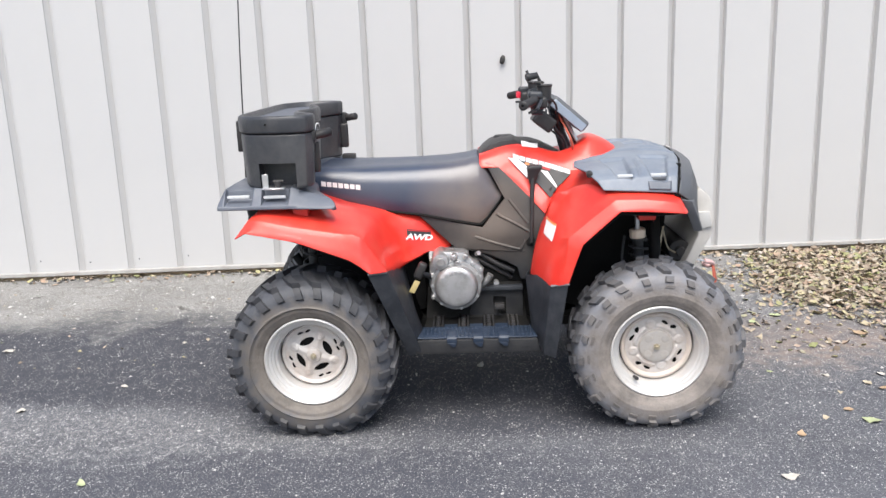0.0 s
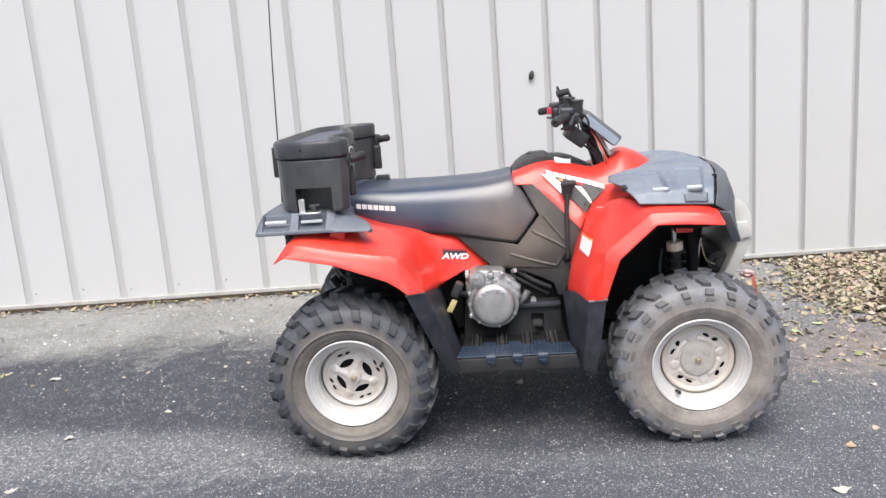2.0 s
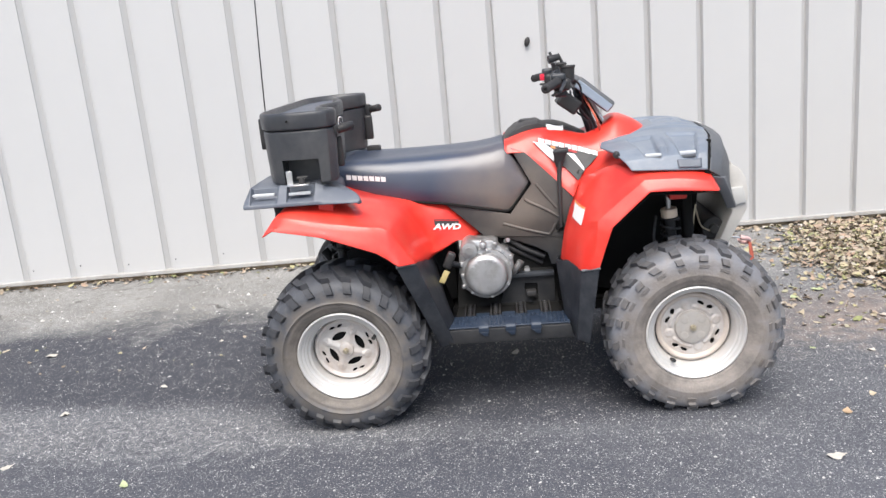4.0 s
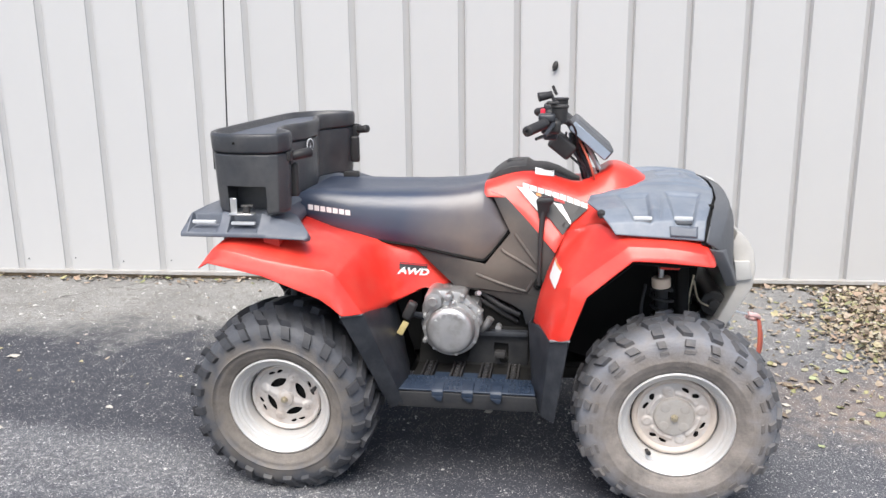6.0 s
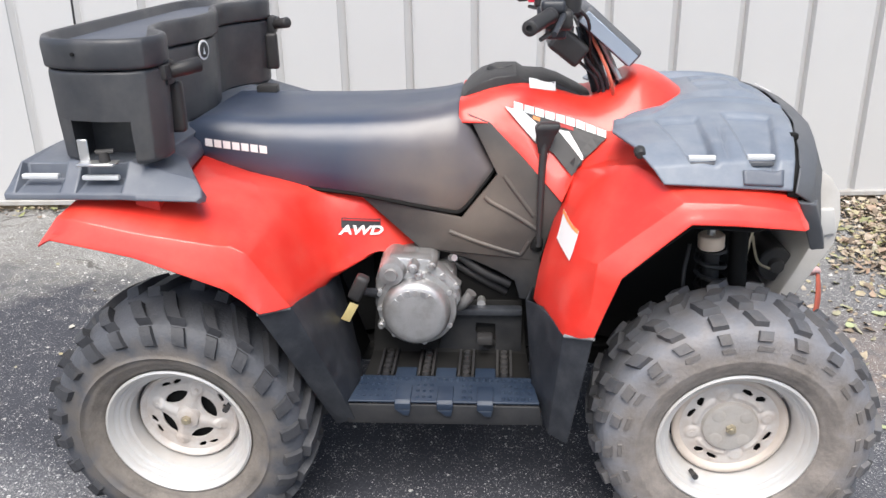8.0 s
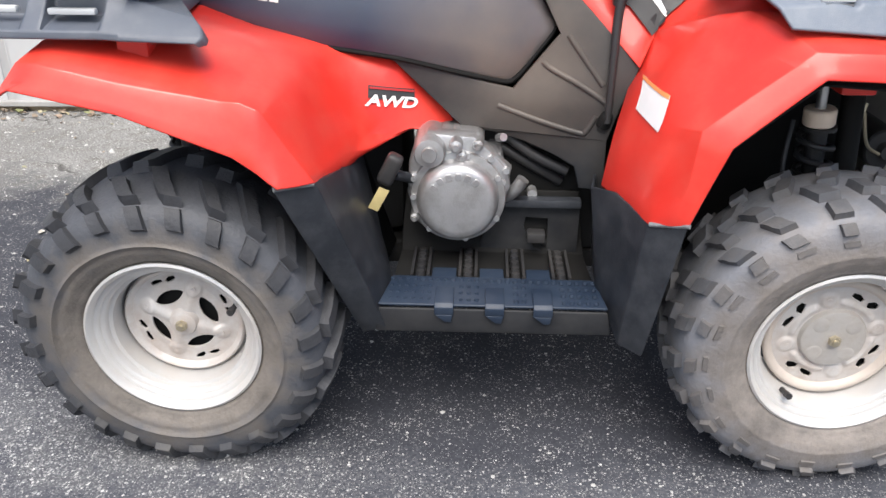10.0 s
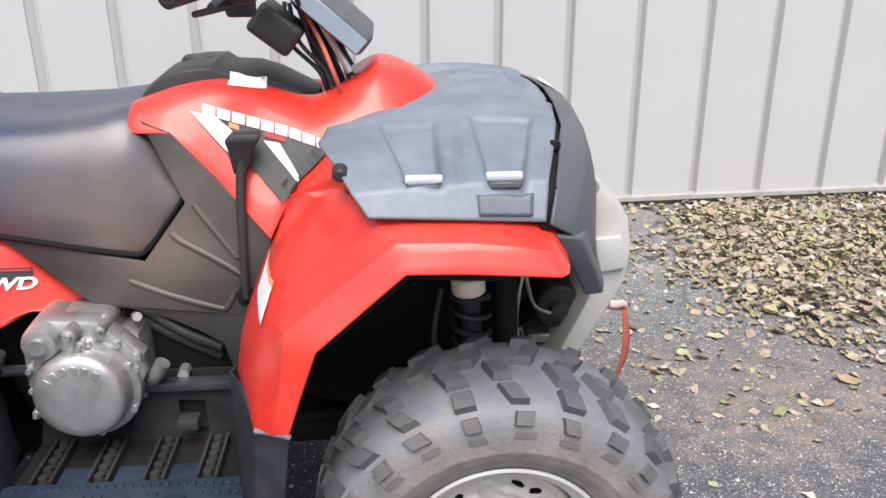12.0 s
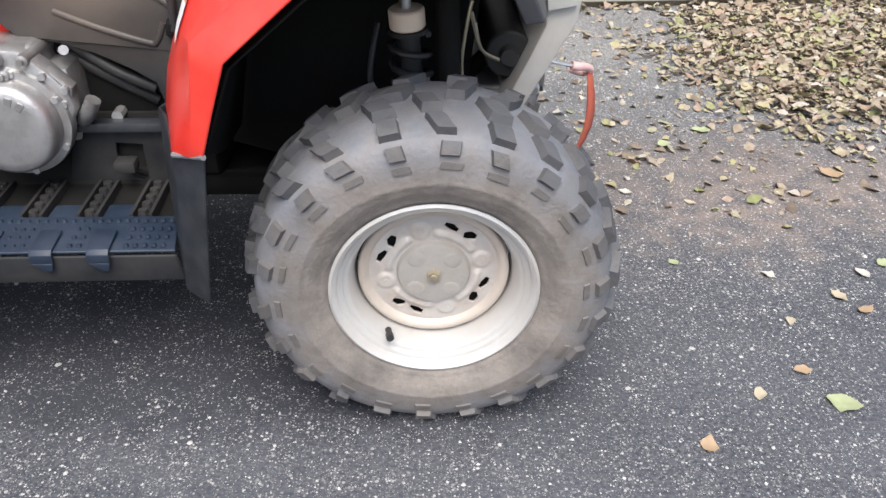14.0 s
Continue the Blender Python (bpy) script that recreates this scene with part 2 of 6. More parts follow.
def ground_material():
    m = bpy.data.materials.new("old_asphalt")
    m.use_nodes = True
    n, l = m.node_tree.nodes, m.node_tree.links
    b = n["Principled BSDF"]
    co = n.new("ShaderNodeTexCoord").outputs["Object"]

    def tex(kind, scale, detail=4, **kw):
        t = n.new(kind)
        t.inputs["Scale"].default_value = scale
        if kind == "ShaderNodeTexVoronoi":
            detail = 0
        if "Detail" in t.inputs:
            t.inputs["Detail"].default_value = detail
        l.new(co, t.inputs["Vector"])
        return t

    def ramp(v, a, z, lo=0.0, hi=1.0):
        r = n.new("ShaderNodeMapRange")
        for i, x in enumerate((a, z, lo, hi)):
            r.inputs[i + 1].default_value = x
        l.new(v, r.inputs[0])
        return r.outputs[0]

    def op(kind, a, c):
        o = n.new("ShaderNodeMath")
        o.operation = kind
        for i, x in enumerate((a, c)):
            if isinstance(x, (int, float)):
                o.inputs[i].default_value = x
            else:
                l.new(x, o.inputs[i])
        return o.outputs[0]

    def blend(f, a, c):
        x = n.new("ShaderNodeMixRGB")
        for i, v in enumerate((f, a, c)):
            if isinstance(v, (int, float)):
                x.inputs[i].default_value = v
            elif isinstance(v, tuple):
                x.inputs[i].default_value = (*v, 1)
            else:
                l.new(v, x.inputs[i])
        return x.outputs[0]

    sep = n.new("ShaderNodeSeparateXYZ")
    l.new(co, sep.inputs[0])
    px, py = sep.outputs[0], sep.outputs[1]
    broad = tex("ShaderNodeTexNoise", 0.9, 5).outputs[0]
    patch = tex("ShaderNodeTexNoise", 2.3, 6).outputs[0]
    small = tex("ShaderNodeTexNoise", 14, 5).outputs[0]
    crumb = tex("ShaderNodeTexNoise", 120, 6).outputs[0]
    clump = ramp(tex("ShaderNodeTexNoise", 42, 3).outputs[0], 0.40, 0.62)
    # aggregate: light stones of two sizes in dark binder, their outlines uneven
    shake = n.new("ShaderNodeTexNoise")
    shake.inputs["Scale"].default_value, shake.inputs["Detail"].default_value = 260, 2
    l.new(co, shake.inputs["Vector"])
    off = n.new("ShaderNodeVectorMath")
    off.operation = "MULTIPLY_ADD"
    off.inputs[1].default_value = (0.0026, 0.0026, 0.0)
    l.new(shake.outputs["Color"], off.inputs[0])
    l.new(co, off.inputs[2])
    stone = tex("ShaderNodeTexVoronoi", 105)
    stone2 = tex("ShaderNodeTexVoronoi", 185)
    for t in (stone, stone2):
        l.new(off.outputs[0], t.inputs["Vector"])
    # a pale worn band along the lane, sealed darker asphalt on both sides of it, drawn in under the bike as painted
    # shade
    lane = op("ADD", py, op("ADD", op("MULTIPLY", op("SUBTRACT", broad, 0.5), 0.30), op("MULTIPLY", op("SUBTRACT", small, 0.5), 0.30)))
    upper = ramp(px, -1.3, 0.1, 2.90, 2.49)
    wornlane = op("MULTIPLY", ramp(lane, 2.34, 2.50), ramp(op("SUBTRACT", lane, upper), 0.06, -0.12))
    wornlane = op("MULTIPLY", wornlane, ramp(patch, 0.25, 0.5, 0.45, 1.0))
    wornlane = op("MULTIPLY", wornlane, ramp(px, -0.6, 0.0, 1.0, 0.5))
    sealed_and_shade = op("MULTIPLY", ramp(op("SUBTRACT", lane, upper), -0.06, 0.08), ramp(px, 1.25, 0.8))
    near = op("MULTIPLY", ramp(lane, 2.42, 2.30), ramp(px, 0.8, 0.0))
    binder = blend(ramp(patch, 0.35, 0.65), (0.034, 0.037, 0.050), (0.062, 0.066, 0.082))
    binder = blend(ramp(crumb, 0.35, 0.75), binder, (0.135, 0.138, 0.150))
    # sealed tone, set darker to put the shade under the bike into the colour
    binder = blend(op("MULTIPLY", sealed_and_shade, 0.72), binder, (0.024, 0.026, 0.036))
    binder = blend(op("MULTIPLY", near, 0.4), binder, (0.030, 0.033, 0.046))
    binder = blend(op("MULTIPLY", op("MULTIPLY", wornlane, ramp(small, 0.35, 0.62)), 0.4), binder, (0.14, 0.14, 0.145))
    pick = n.new("ShaderNodeSeparateColor")
    l.new(stone.outputs["Color"], pick.inputs[0])
    pick2 = n.new("ShaderNodeSeparateColor")
    l.new(stone2.outputs["Color"], pick2.inputs[0])
    # worn bands hold more bare stones
    worn = op("SUBTRACT", op("ADD", op("MULTIPLY", wornlane, op("ADD", 0.12, op("MULTIPLY", clump, 0.55))), op("MULTIPLY", op("MULTIPLY", ramp(small, 0.40, 0.64), ramp(clump, 0.0, 1.0, 0.4, 1.3)), 0.28)), op("MULTIPLY", sealed_and_shade, 0.10))
    worn = op("ADD", worn, op("MULTIPLY", op("MULTIPLY", ramp(px, 1.0, 1.5), ramp(py, 2.6, 3.2)), 0.16))
    s1 = op("MULTIPLY", ramp(stone.outputs["Distance"], 0.40, 0.30), op("LESS_THAN", pick.outputs[0], op("ADD", 0.05, op("MULTIPLY", worn, 0.75))))
    s2 = op("MULTIPLY", ramp(stone2.outputs["Distance"], 0.42, 0.28), op("LESS_THAN", pick2.outputs[0], op("ADD", 0.16, worn)))
    stone3 = tex("ShaderNodeTexVoronoi", 330)
    l.new(off.outputs[0], stone3.inputs["Vector"])
    pick3 = n.new("ShaderNodeSeparateColor")
    l.new(stone3.outputs["Color"], pick3.inputs[0])
    s3 = op("MULTIPLY", op("MULTIPLY", ramp(stone3.outputs["Distance"], 0.5, 0.3), op("LESS_THAN", pick3.outputs[0], op("ADD", 0.20, worn))), 0.6)
    stones = op("MAXIMUM", op("MAXIMUM", s1, s2), s3)
    tone = blend(op("MULTIPLY", pick2.outputs[1], pick.outputs[1]), (0.20, 0.20, 0.205), (0.80, 0.79, 0.77))
    asphalt = blend(stones, binder, tone)
    # pale apron along the wall, with grit, cracks and dirt
    apron = blend(ramp(patch, 0.3, 0.7), (0.22, 0.215, 0.205), (0.37, 0.365, 0.35))
    apron = blend(op("MULTIPLY", ramp(crumb, 0.46, 0.56), 0.85), apron, (0.115, 0.112, 0.108))
    apron = blend(ramp(small, 0.50, 0.66), apron, (0.15, 0.142, 0.13))
    apron = blend(op("MULTIPLY", stones, 0.85), apron, (0.62, 0.61, 0.585))
    seam = tex("ShaderNodeTexVoronoi", 1.1)
    seam.feature = "DISTANCE_TO_EDGE"
    bend = n.new("ShaderNodeVectorMath")
    bend.operation = "MULTIPLY_ADD"
    bend.inputs[1].default_value = (0.25, 0.25, 0.0)
    wander = tex("ShaderNodeTexNoise", 5, 4)
    l.new(wander.outputs["Color"], bend.inputs[0])
    l.new(co, bend.inputs[2])
    l.new(bend.outputs[0], seam.inputs["Vector"])
    crack = op("MULTIPLY", ramp(seam.outputs["Distance"], 0.010, 0.003), ramp(patch, 0.42, 0.52))
    apron = blend(op("MULTIPLY", crack, 0.8), apron, (0.07, 0.065, 0.06))
    edge = op("ADD", op("ADD", py, op("MULTIPLY", op("SUBTRACT", patch, 0.5), 0.8)), op("ADD", op("MULTIPLY", op("SUBTRACT", crumb, 0.5), 0.35), op("MULTIPLY", op("SUBTRACT", small, 0.5), 0.5)))
    left = op("MULTIPLY", ramp(edge, 3.80, 4.25), ramp(px, 1.2, 0.4))
    right = op("MULTIPLY", ramp(edge, 3.5, 4.5), ramp(px, 0.7, 1.4))
    col = blend(op("MAXIMUM", op("MULTIPLY", left, 0.92), op("MULTIPLY", right, 0.6)), asphalt, apron)
    dirt = op("MULTIPLY", op("MULTIPLY", ramp(edge, 3.0, 3.45), ramp(edge, 4.0, 3.5)), ramp(px, 0.9, 1.6))
    col = blend(op("MULTIPLY", op("MULTIPLY", dirt, op("ADD", 0.25, op("MULTIPLY", ramp(small, 0.4, 0.65), 0.5))), op("SUBTRACT", 1.0, op("MULTIPLY", stones, 0.75))), col, blend(crumb, (0.16, 0.12, 0.095), (0.40, 0.31, 0.255)))
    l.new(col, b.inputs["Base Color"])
    b.inputs["Roughness"].default_value = 0.8
    b.inputs["Specular IOR Level"].default_value = 0.4
    bp = n.new("ShaderNodeBump")
    bp.inputs["Strength"].default_value, bp.inputs["Distance"].default_value = 0.6, 0.004
    l.new(op("SUBTRACT", op("ADD", op("MULTIPLY", stones, 0.6), crumb), op("MULTIPLY", op("MULTIPLY", crack, left), 3.0)), bp.inputs["Height"])
    l.new(bp.outputs[0], b.inputs["Normal"])
    return m


def leaf_material():
    m = bpy.data.materials.new("fallen_leaf")
    m.use_nodes = True
    n, l = m.node_tree.nodes, m.node_tree.links
    b = n["Principled BSDF"]
    geo = n.new("ShaderNodeNewGeometry")
    r = n.new("ShaderNodeValToRGB")
    cols = [(0.0, (0.13, 0.10, 0.075)), (0.20, (0.26, 0.205, 0.15)), (0.38, (0.38, 0.32, 0.245)), (0.55, (0.36, 0.325, 0.18)),
            (0.64, (0.22, 0.235, 0.10)), (0.74, (0.37, 0.335, 0.275)), (0.90, (0.32, 0.215, 0.15)), (1.0, (0.50, 0.47, 0.425))]
    while len(r.color_ramp.elements) < len(cols):
        r.color_ramp.elements.new(0.5)
    for e, (p, c) in zip(r.color_ramp.elements, cols):
        e.position, e.color = p, (*c, 1)
    l.new(geo.outputs["Random Per Island"], r.inputs[0])
    no = n.new("ShaderNodeTexNoise")
    no.inputs["Scale"].default_value = 60
    co = n.new("ShaderNodeTexCoord")
    l.new(co.outputs["Object"], no.inputs["Vector"])
    mx = n.new("ShaderNodeMixRGB")
    mx.blend_type = "OVERLAY"
    mx.inputs[0].default_value = 0.5
    l.new(r.outputs[0], mx.inputs[1])
    l.new(no.outputs[0], mx.inputs[2])
    l.new(mx.outputs[0], b.inputs["Base Color"])
    b.inputs["Roughness"].default_value = 0.7
    return m


GROUND = ground_material()
LEAF = leaf_material()

# ---- building helpers ----
from mathutils.bvhtree import BVHTree


def mesh_from(bm, name, mat, smooth=38.0):
    bmesh.ops.recalc_face_normals(bm, faces=bm.faces)
    me = bpy.data.meshes.new(name)
    bm.to_mesh(me)
    bm.free()
    me.materials.append(mat)
    if smooth:
        me.shade_smooth()
        me.set_sharp_from_angle(angle=radians(smooth))
    return me


def part(name, bm, mat, parent, label="", smooth=38.0, thick=0.0, bevel=0.0, subd=0):
    me = bm if isinstance(bm, bpy.types.Mesh) else mesh_from(bm, name, mat, smooth)
    if isinstance(bm, bpy.types.Mesh) and not me.materials:
        me.materials.append(mat)
    ob = new(name, me)
    ob.parent = parent
    if label:
        tagged(ob, label)
    if subd:
        s = ob.modifiers.new("smooth", "SUBSURF")
        s.levels = s.render_levels = subd
    if thick:
        s = ob.modifiers.new("wall", "SOLIDIFY")
        s.thickness, s.offset = thick, 0
    if bevel:
        s = ob.modifiers.new("edge", "BEVEL")
        s.width, s.segments, s.limit_method, s.angle_limit = bevel, 2, "ANGLE", radians(30)
        s.harden_normals = False
    return ob


def empty(name, at=(0, 0, 0)):
    ob = new(name)
    ob.location = at
    return ob


def loft(sections, closed=False, caps=False, bm=None):
    bm = bm or bmesh.new()
    rows = [[bm.verts.new(p) for p in s] for s in sections]
    k = len(rows[0])
    for a, b in zip(rows, rows[1:]):
        for i in range(k if closed else k - 1):
            j = (i + 1) % k
            bm.faces.new((a[i], a[j], b[j], b[i]))
    if caps:
        bm.faces.new(rows[0][::-1])
        bm.faces.new(rows[-1])
    return bm


def block(x0, x1, y0, y1, z0, z1, bm=None, m=None):
    bm = bm or bmesh.new()
    r = bmesh.ops.create_cube(bm, size=1)
    t = Matrix.LocRotScale(((x0 + x1) / 2, (y0 + y1) / 2, (z0 + z1) / 2), None, (abs(x1 - x0), abs(y1 - y0), abs(z1 - z0)))
    bmesh.ops.transform(bm, matrix=(m or Matrix()) @ t, verts=r["verts"])
    return bm


def rounded(bm, width, segments=2):
    bmesh.ops.bevel(bm, geom=bm.edges[:], offset=width, segments=segments, affect="EDGES", profile=0.6)
    return bm


def rod(a, b, r0, r1=None, n=16, bm=None):
    bm = bm or bmesh.new()
    a, b = Vector(a), Vector(b)
    m = Matrix.Translation((a + b) / 2) @ (b - a).to_track_quat("Z", "Y").to_matrix().to_4x4()
    bmesh.ops.create_cone(bm, cap_ends=True, segments=n, radius1=r0, radius2=r0 if r1 is None else r1, depth=(b - a).length, matrix=m)
    return bm


def catmull(pts, k=6):
    pts = [Vector(p) for p in pts]
    out = []
    for i in range(len(pts) - 1):
        p0, p1, p2, p3 = pts[max(i - 1, 0)], pts[i], pts[i + 1], pts[min(i + 2, len(pts) - 1)]
        for s in range(k):
            t = s / k
            out.append(0.5 * (2 * p1 + (p2 - p0) * t + (2 * p0 - 5 * p1 + 4 * p2 - p3) * t * t + (3 * p1 - p0 - 3 * p2 + p3) * t ** 3))
    return out + [pts[-1]]


def tube(pts, r, n=10, k=6, bm=None):
    """A round tube along a smooth line."""
    pts = catmull(pts, k) if len(pts) > 2 else [Vector(p) for p in pts]
    rings = []
    side = None
    for i, p in enumerate(pts):
        d = (pts[min(i + 1, len(pts) - 1)] - pts[max(i - 1, 0)]).normalized()
        if side is None:
            side = d.orthogonal().normalized()
        side = (side - d * side.dot(d)).normalized()
        up = d.cross(side)
        rr = r[0] + (r[1] - r[0]) * i / (len(pts) - 1) if isinstance(r, tuple) else r
        rings.append([p + (side * math.cos(2 * math.pi * j / n) + up * math.sin(2 * math.pi * j / n)) * rr for j in range(n)])
    return loft(rings, closed=True, caps=True, bm=bm)


def plate(outer, holes=(), depth=0.006, edge=0.0015, m=None, warp=None):
    """A flat plate with holes, from loops of (u, v), as bmesh; m puts it in place."""
    cu = bpy.data.curves.new("outline", "CURVE")
    cu.dimensions, cu.fill_mode = "2D", "BOTH"
    cu.extrude, cu.bevel_depth, cu.bevel_resolution, cu.offset = max(depth / 2 - edge, 0.0002), edge, 1, -edge
    for loop in (outer, *holes):
        sp = cu.splines.new("POLY")
        sp.points.add(len(loop) - 1)
        for p, q in zip(sp.points, loop):
            p.co = (q[0], q[1], 0, 1)
        sp.use_cyclic_u = True
    ob = bpy.data.objects.new("outline", cu)
    me = bpy.data.meshes.new_from_object(ob)
    bpy.data.objects.remove(ob)
    bpy.data.curves.remove(cu)
    bm = bmesh.new()
    bm.from_mesh(me)
    bpy.data.meshes.remove(me)
    bmesh.ops.remove_doubles(bm, verts=bm.verts, dist=0.00005)
    if m is not None:
        bmesh.ops.transform(bm, matrix=m, verts=bm.verts)
    if warp:
        for v in bm.verts:
            v.co = warp(v.co)
    return bm


def lettering(text, size, depth=0.001, m=None, shear=0.0):
    cu = bpy.data.curves.new("text", "FONT")
    cu.body, cu.size, cu.extrude, cu.shear, cu.offset = text, size, depth, shear, size * 0.035
    cu.align_x, cu.align_y = "CENTER", "CENTER"
    ob = bpy.data.objects.new("text", cu)
    me = bpy.data.meshes.new_from_object(ob)
    bpy.data.objects.remove(ob)
    bpy.data.curves.remove(cu)
    bm = bmesh.new()
    bm.from_mesh(me)
    bpy.data.meshes.remove(me)
    if m is not None:
        bmesh.ops.transform(bm, matrix=m, verts=bm.verts)
    return bm


def lathe(profile, n=72, bm=None):
    """Turns (radius, y) round the y axis."""
    return loft([[(r * math.cos(2 * math.pi * i / n), y, r * math.sin(2 * math.pi * i / n)) for r, y in profile] for i in range(n)] +
                [[(r * math.cos(0), y, r * math.sin(0)) for r, y in profile]], bm=bm)


def weld(bm, d=0.0003):
    bmesh.ops.remove_doubles(bm, verts=bm.verts, dist=d)
    return bm


def join(*bms):
    out = bmesh.new()
    for b in bms:
        me = bpy.data.meshes.new("tmp")
        b.to_mesh(me)
        b.free()
        out.from_mesh(me)
        bpy.data.meshes.remove(me)
    return out


def mixp(a, b, t):
    return tuple(p + (q - p) * t for p, q in zip(a, b))


def shifted(bm, m):
    bmesh.ops.transform(bm, matrix=m, verts=bm.verts)
    return bm


UPRIGHT = Matrix.Rotation(radians(90), 4, "X")

# ---- ground ----
gb = bmesh.new()
cuts = [-600, -60, -8, -4, -2, 0, 2, 4, 8, 60, 600]
grid = [[gb.verts.new((x, y + 3, 0)) for x in cuts] for y in cuts]
for r0, r1 in zip(grid, grid[1:]):
    for i in range(len(cuts) - 1):
        gb.faces.new((r0[i], r0[i + 1], r1[i + 1], r1[i]))
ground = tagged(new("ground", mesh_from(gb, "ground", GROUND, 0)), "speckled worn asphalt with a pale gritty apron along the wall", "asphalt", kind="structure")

# ---- clad wall ----
PITCH, WALL_H = 0.337, 3.6
LINE = Matrix.Translation((0, 5.205, 0)) @ Matrix.Rotation(math.atan(0.05), 4, "Z")
FIRST = 1.805


def cladding_panel():
    """One sheet from rib to rib: a flat and a folded rib at its end."""
    prof = [(0.0, 0), (PITCH - 0.048, 0), (PITCH - 0.0465, 0.007), (PITCH - 0.012, 0.034), (PITCH - 0.004, -0.003), (PITCH + 0.003, -0.003)]
    zs = [0.055, 1.2, 2.4, WALL_H]
    bm = loft([[(x, y, z) for x, y in prof] for z in zs])
    return mesh_from(bm, "panel", WALLM, 25)


wall = tagged(new("wall_back", mesh_from(block(-9, 9, 0.06, 0.2, 0, WALL_H), "wall_back", WALLM, 0)), "pale grey ribbed steel shed wall", "wall", kind="structure")
wall.matrix_world = LINE
pm = cladding_panel()
for i in range(-28, 24):
    p = new("panel", pm)
    p.parent = wall
    p.location = (FIRST - PITCH + 0.056 + i * PITCH - 0.03, 0, 0)
part("base_trim", rounded(block(-9, 9, -0.022, 0.05, 0.028, 0.056), 0.004, 1), CONCRETE_TRIM, wall, "weathered pale metal base trim")
part("sill", block(-9, 9, 0.012, 0.058, -0.02, 0.03), LITTERM, wall, "brown dirty sill under the cladding")

# ---- quad bike ----
C = 3.10
atv = tagged(empty("quad_bike", (0, C, 0)), "red all-terrain quad bike with black box, parked on asphalt", "quad bike")


def tyre_profile(w, bead, crown, rib, k=9):
    """Half of a balloon tyre's section, as (radius, distance from its middle), from the bead to the crown."""
    h = crown - bead
    pts = [(bead - 0.004, w * 0.70), (bead + 0.05 * h, w * 0.80), (bead + 0.32 * h, w * 0.985), (bead + 0.56 * h, w * 0.985), (bead + 0.78 * h, w * 0.92),
           (bead + 0.92 * h, w * 0.76), (bead + 0.985 * h, w * 0.45), (crown, 0)]
    out = []
    for r, y, _ in catmull([(a, b, 0) for a, b in pts], k):
        f = (r - bead) / h
        # a moulded rib and a step run round the side wall
        y += rib * math.exp(-((f - 0.40) / 0.022) ** 2) * (y > w * 0.8) - rib * 0.6 * math.exp(-((f - 0.33) / 0.03) ** 2) * (y > w * 0.8) + 0.0025 * math.exp(-((f - 0.10) / 0.02) ** 2)
        out.append((r, y))
    return out


def lug(bm, prof, s0, s1, phi, skew, width, height, n=4, flip=1):
    """A tread block on the tyre's skin, from s0 to s1 along the section (0 bead, 1 crown)."""
    last = len(prof) - 1

    def skin(s, up, a):
        f = min(max(s, 0), 1) * last
        i = min(int(f), last - 1)
        r = prof[i][0] + (prof[i + 1][0] - prof[i][0]) * (f - i)
        y = prof[i][1] + (prof[i + 1][1] - prof[i][1]) * (f - i)
        dr, dy = prof[i + 1][0] - prof[i][0], prof[i + 1][1] - prof[i][1]
        ll = math.hypot(dr, dy) or 1
        nr, ny = -dy / ll, dr / ll
        r, y = r + nr * up, y + ny * up
        return (r * math.cos(a), flip * -y, r * math.sin(a)), r

    rows = []
    for j in range(n + 1):
        s = s0 + (s1 - s0) * j / n
        end = 0.0 if 0 < j < n else 0.14
        a = phi + skew * (s - s0)
        row = []
        for side, up in ((-1, -0.002), (-0.88, 1), (0.88, 1), (1, -0.002)):
            ss = s + (end * (s1 - s0) if j == 0 else -end * (s1 - s0) if j == n else 0) * (1 if up == 1 else -0.0)
            p, r = skin(ss, height if up == 1 else -0.003, a)
            aa = a + side * width / 2 / max(r, 0.1)
            p, _ = skin(ss, height if up == 1 else -0.003, aa)
            row.append(p)
        rows.append(row)
    loft(rows, bm=bm)
    for row in (rows[0], rows[-1]):
        bm.faces.new([bm.verts.new(p) for p in row])


def diamond(cx, cz, a, length, width, lean=0.25):
    ca, sa = math.cos(a), math.sin(a)
    pts = [(-length, -width * 0.5), (0, -width), (length, -width * lean), (length * 0.9, width), (0, width), (-length, width * 0.6)]
    return [(cx + x * ca - y * sa, cz + x * sa + y * ca) for x, y in pts]


def lens_hole(a, r, length, width, n=10):
    pts = []
    for i in range(n):
        t = 2 * math.pi * i / n
        x, y = math.cos(t) * length, math.sin(t) * width * (0.35 + 0.65 * abs(math.sin(t)))
        ca, sa = math.cos(a + math.pi / 2), math.sin(a + math.pi / 2)
        pts.append((r * math.cos(a) + x * ca - y * sa, r * math.sin(a) + x * sa + y * ca))
    return pts


def circle(r, n=48, cx=0, cy=0):
    return [(cx + r * math.cos(2 * math.pi * i / n), cy + r * math.sin(2 * math.pi * i / n)) for i in range(n)]


HUB_Z, CAMBER = 0.312, radians(3.5)


def squash(bm):
    """Flattens a tyre where it stands on the ground, its wheel leaning by the camber."""
    for v in bm.verts:
        least = (0.002 - HUB_Z - v.co.y * math.sin(CAMBER)) / math.cos(CAMBER)
        if v.co.z < least:
            v.co.z = least + (v.co.z - least) * 0.04
    return bm


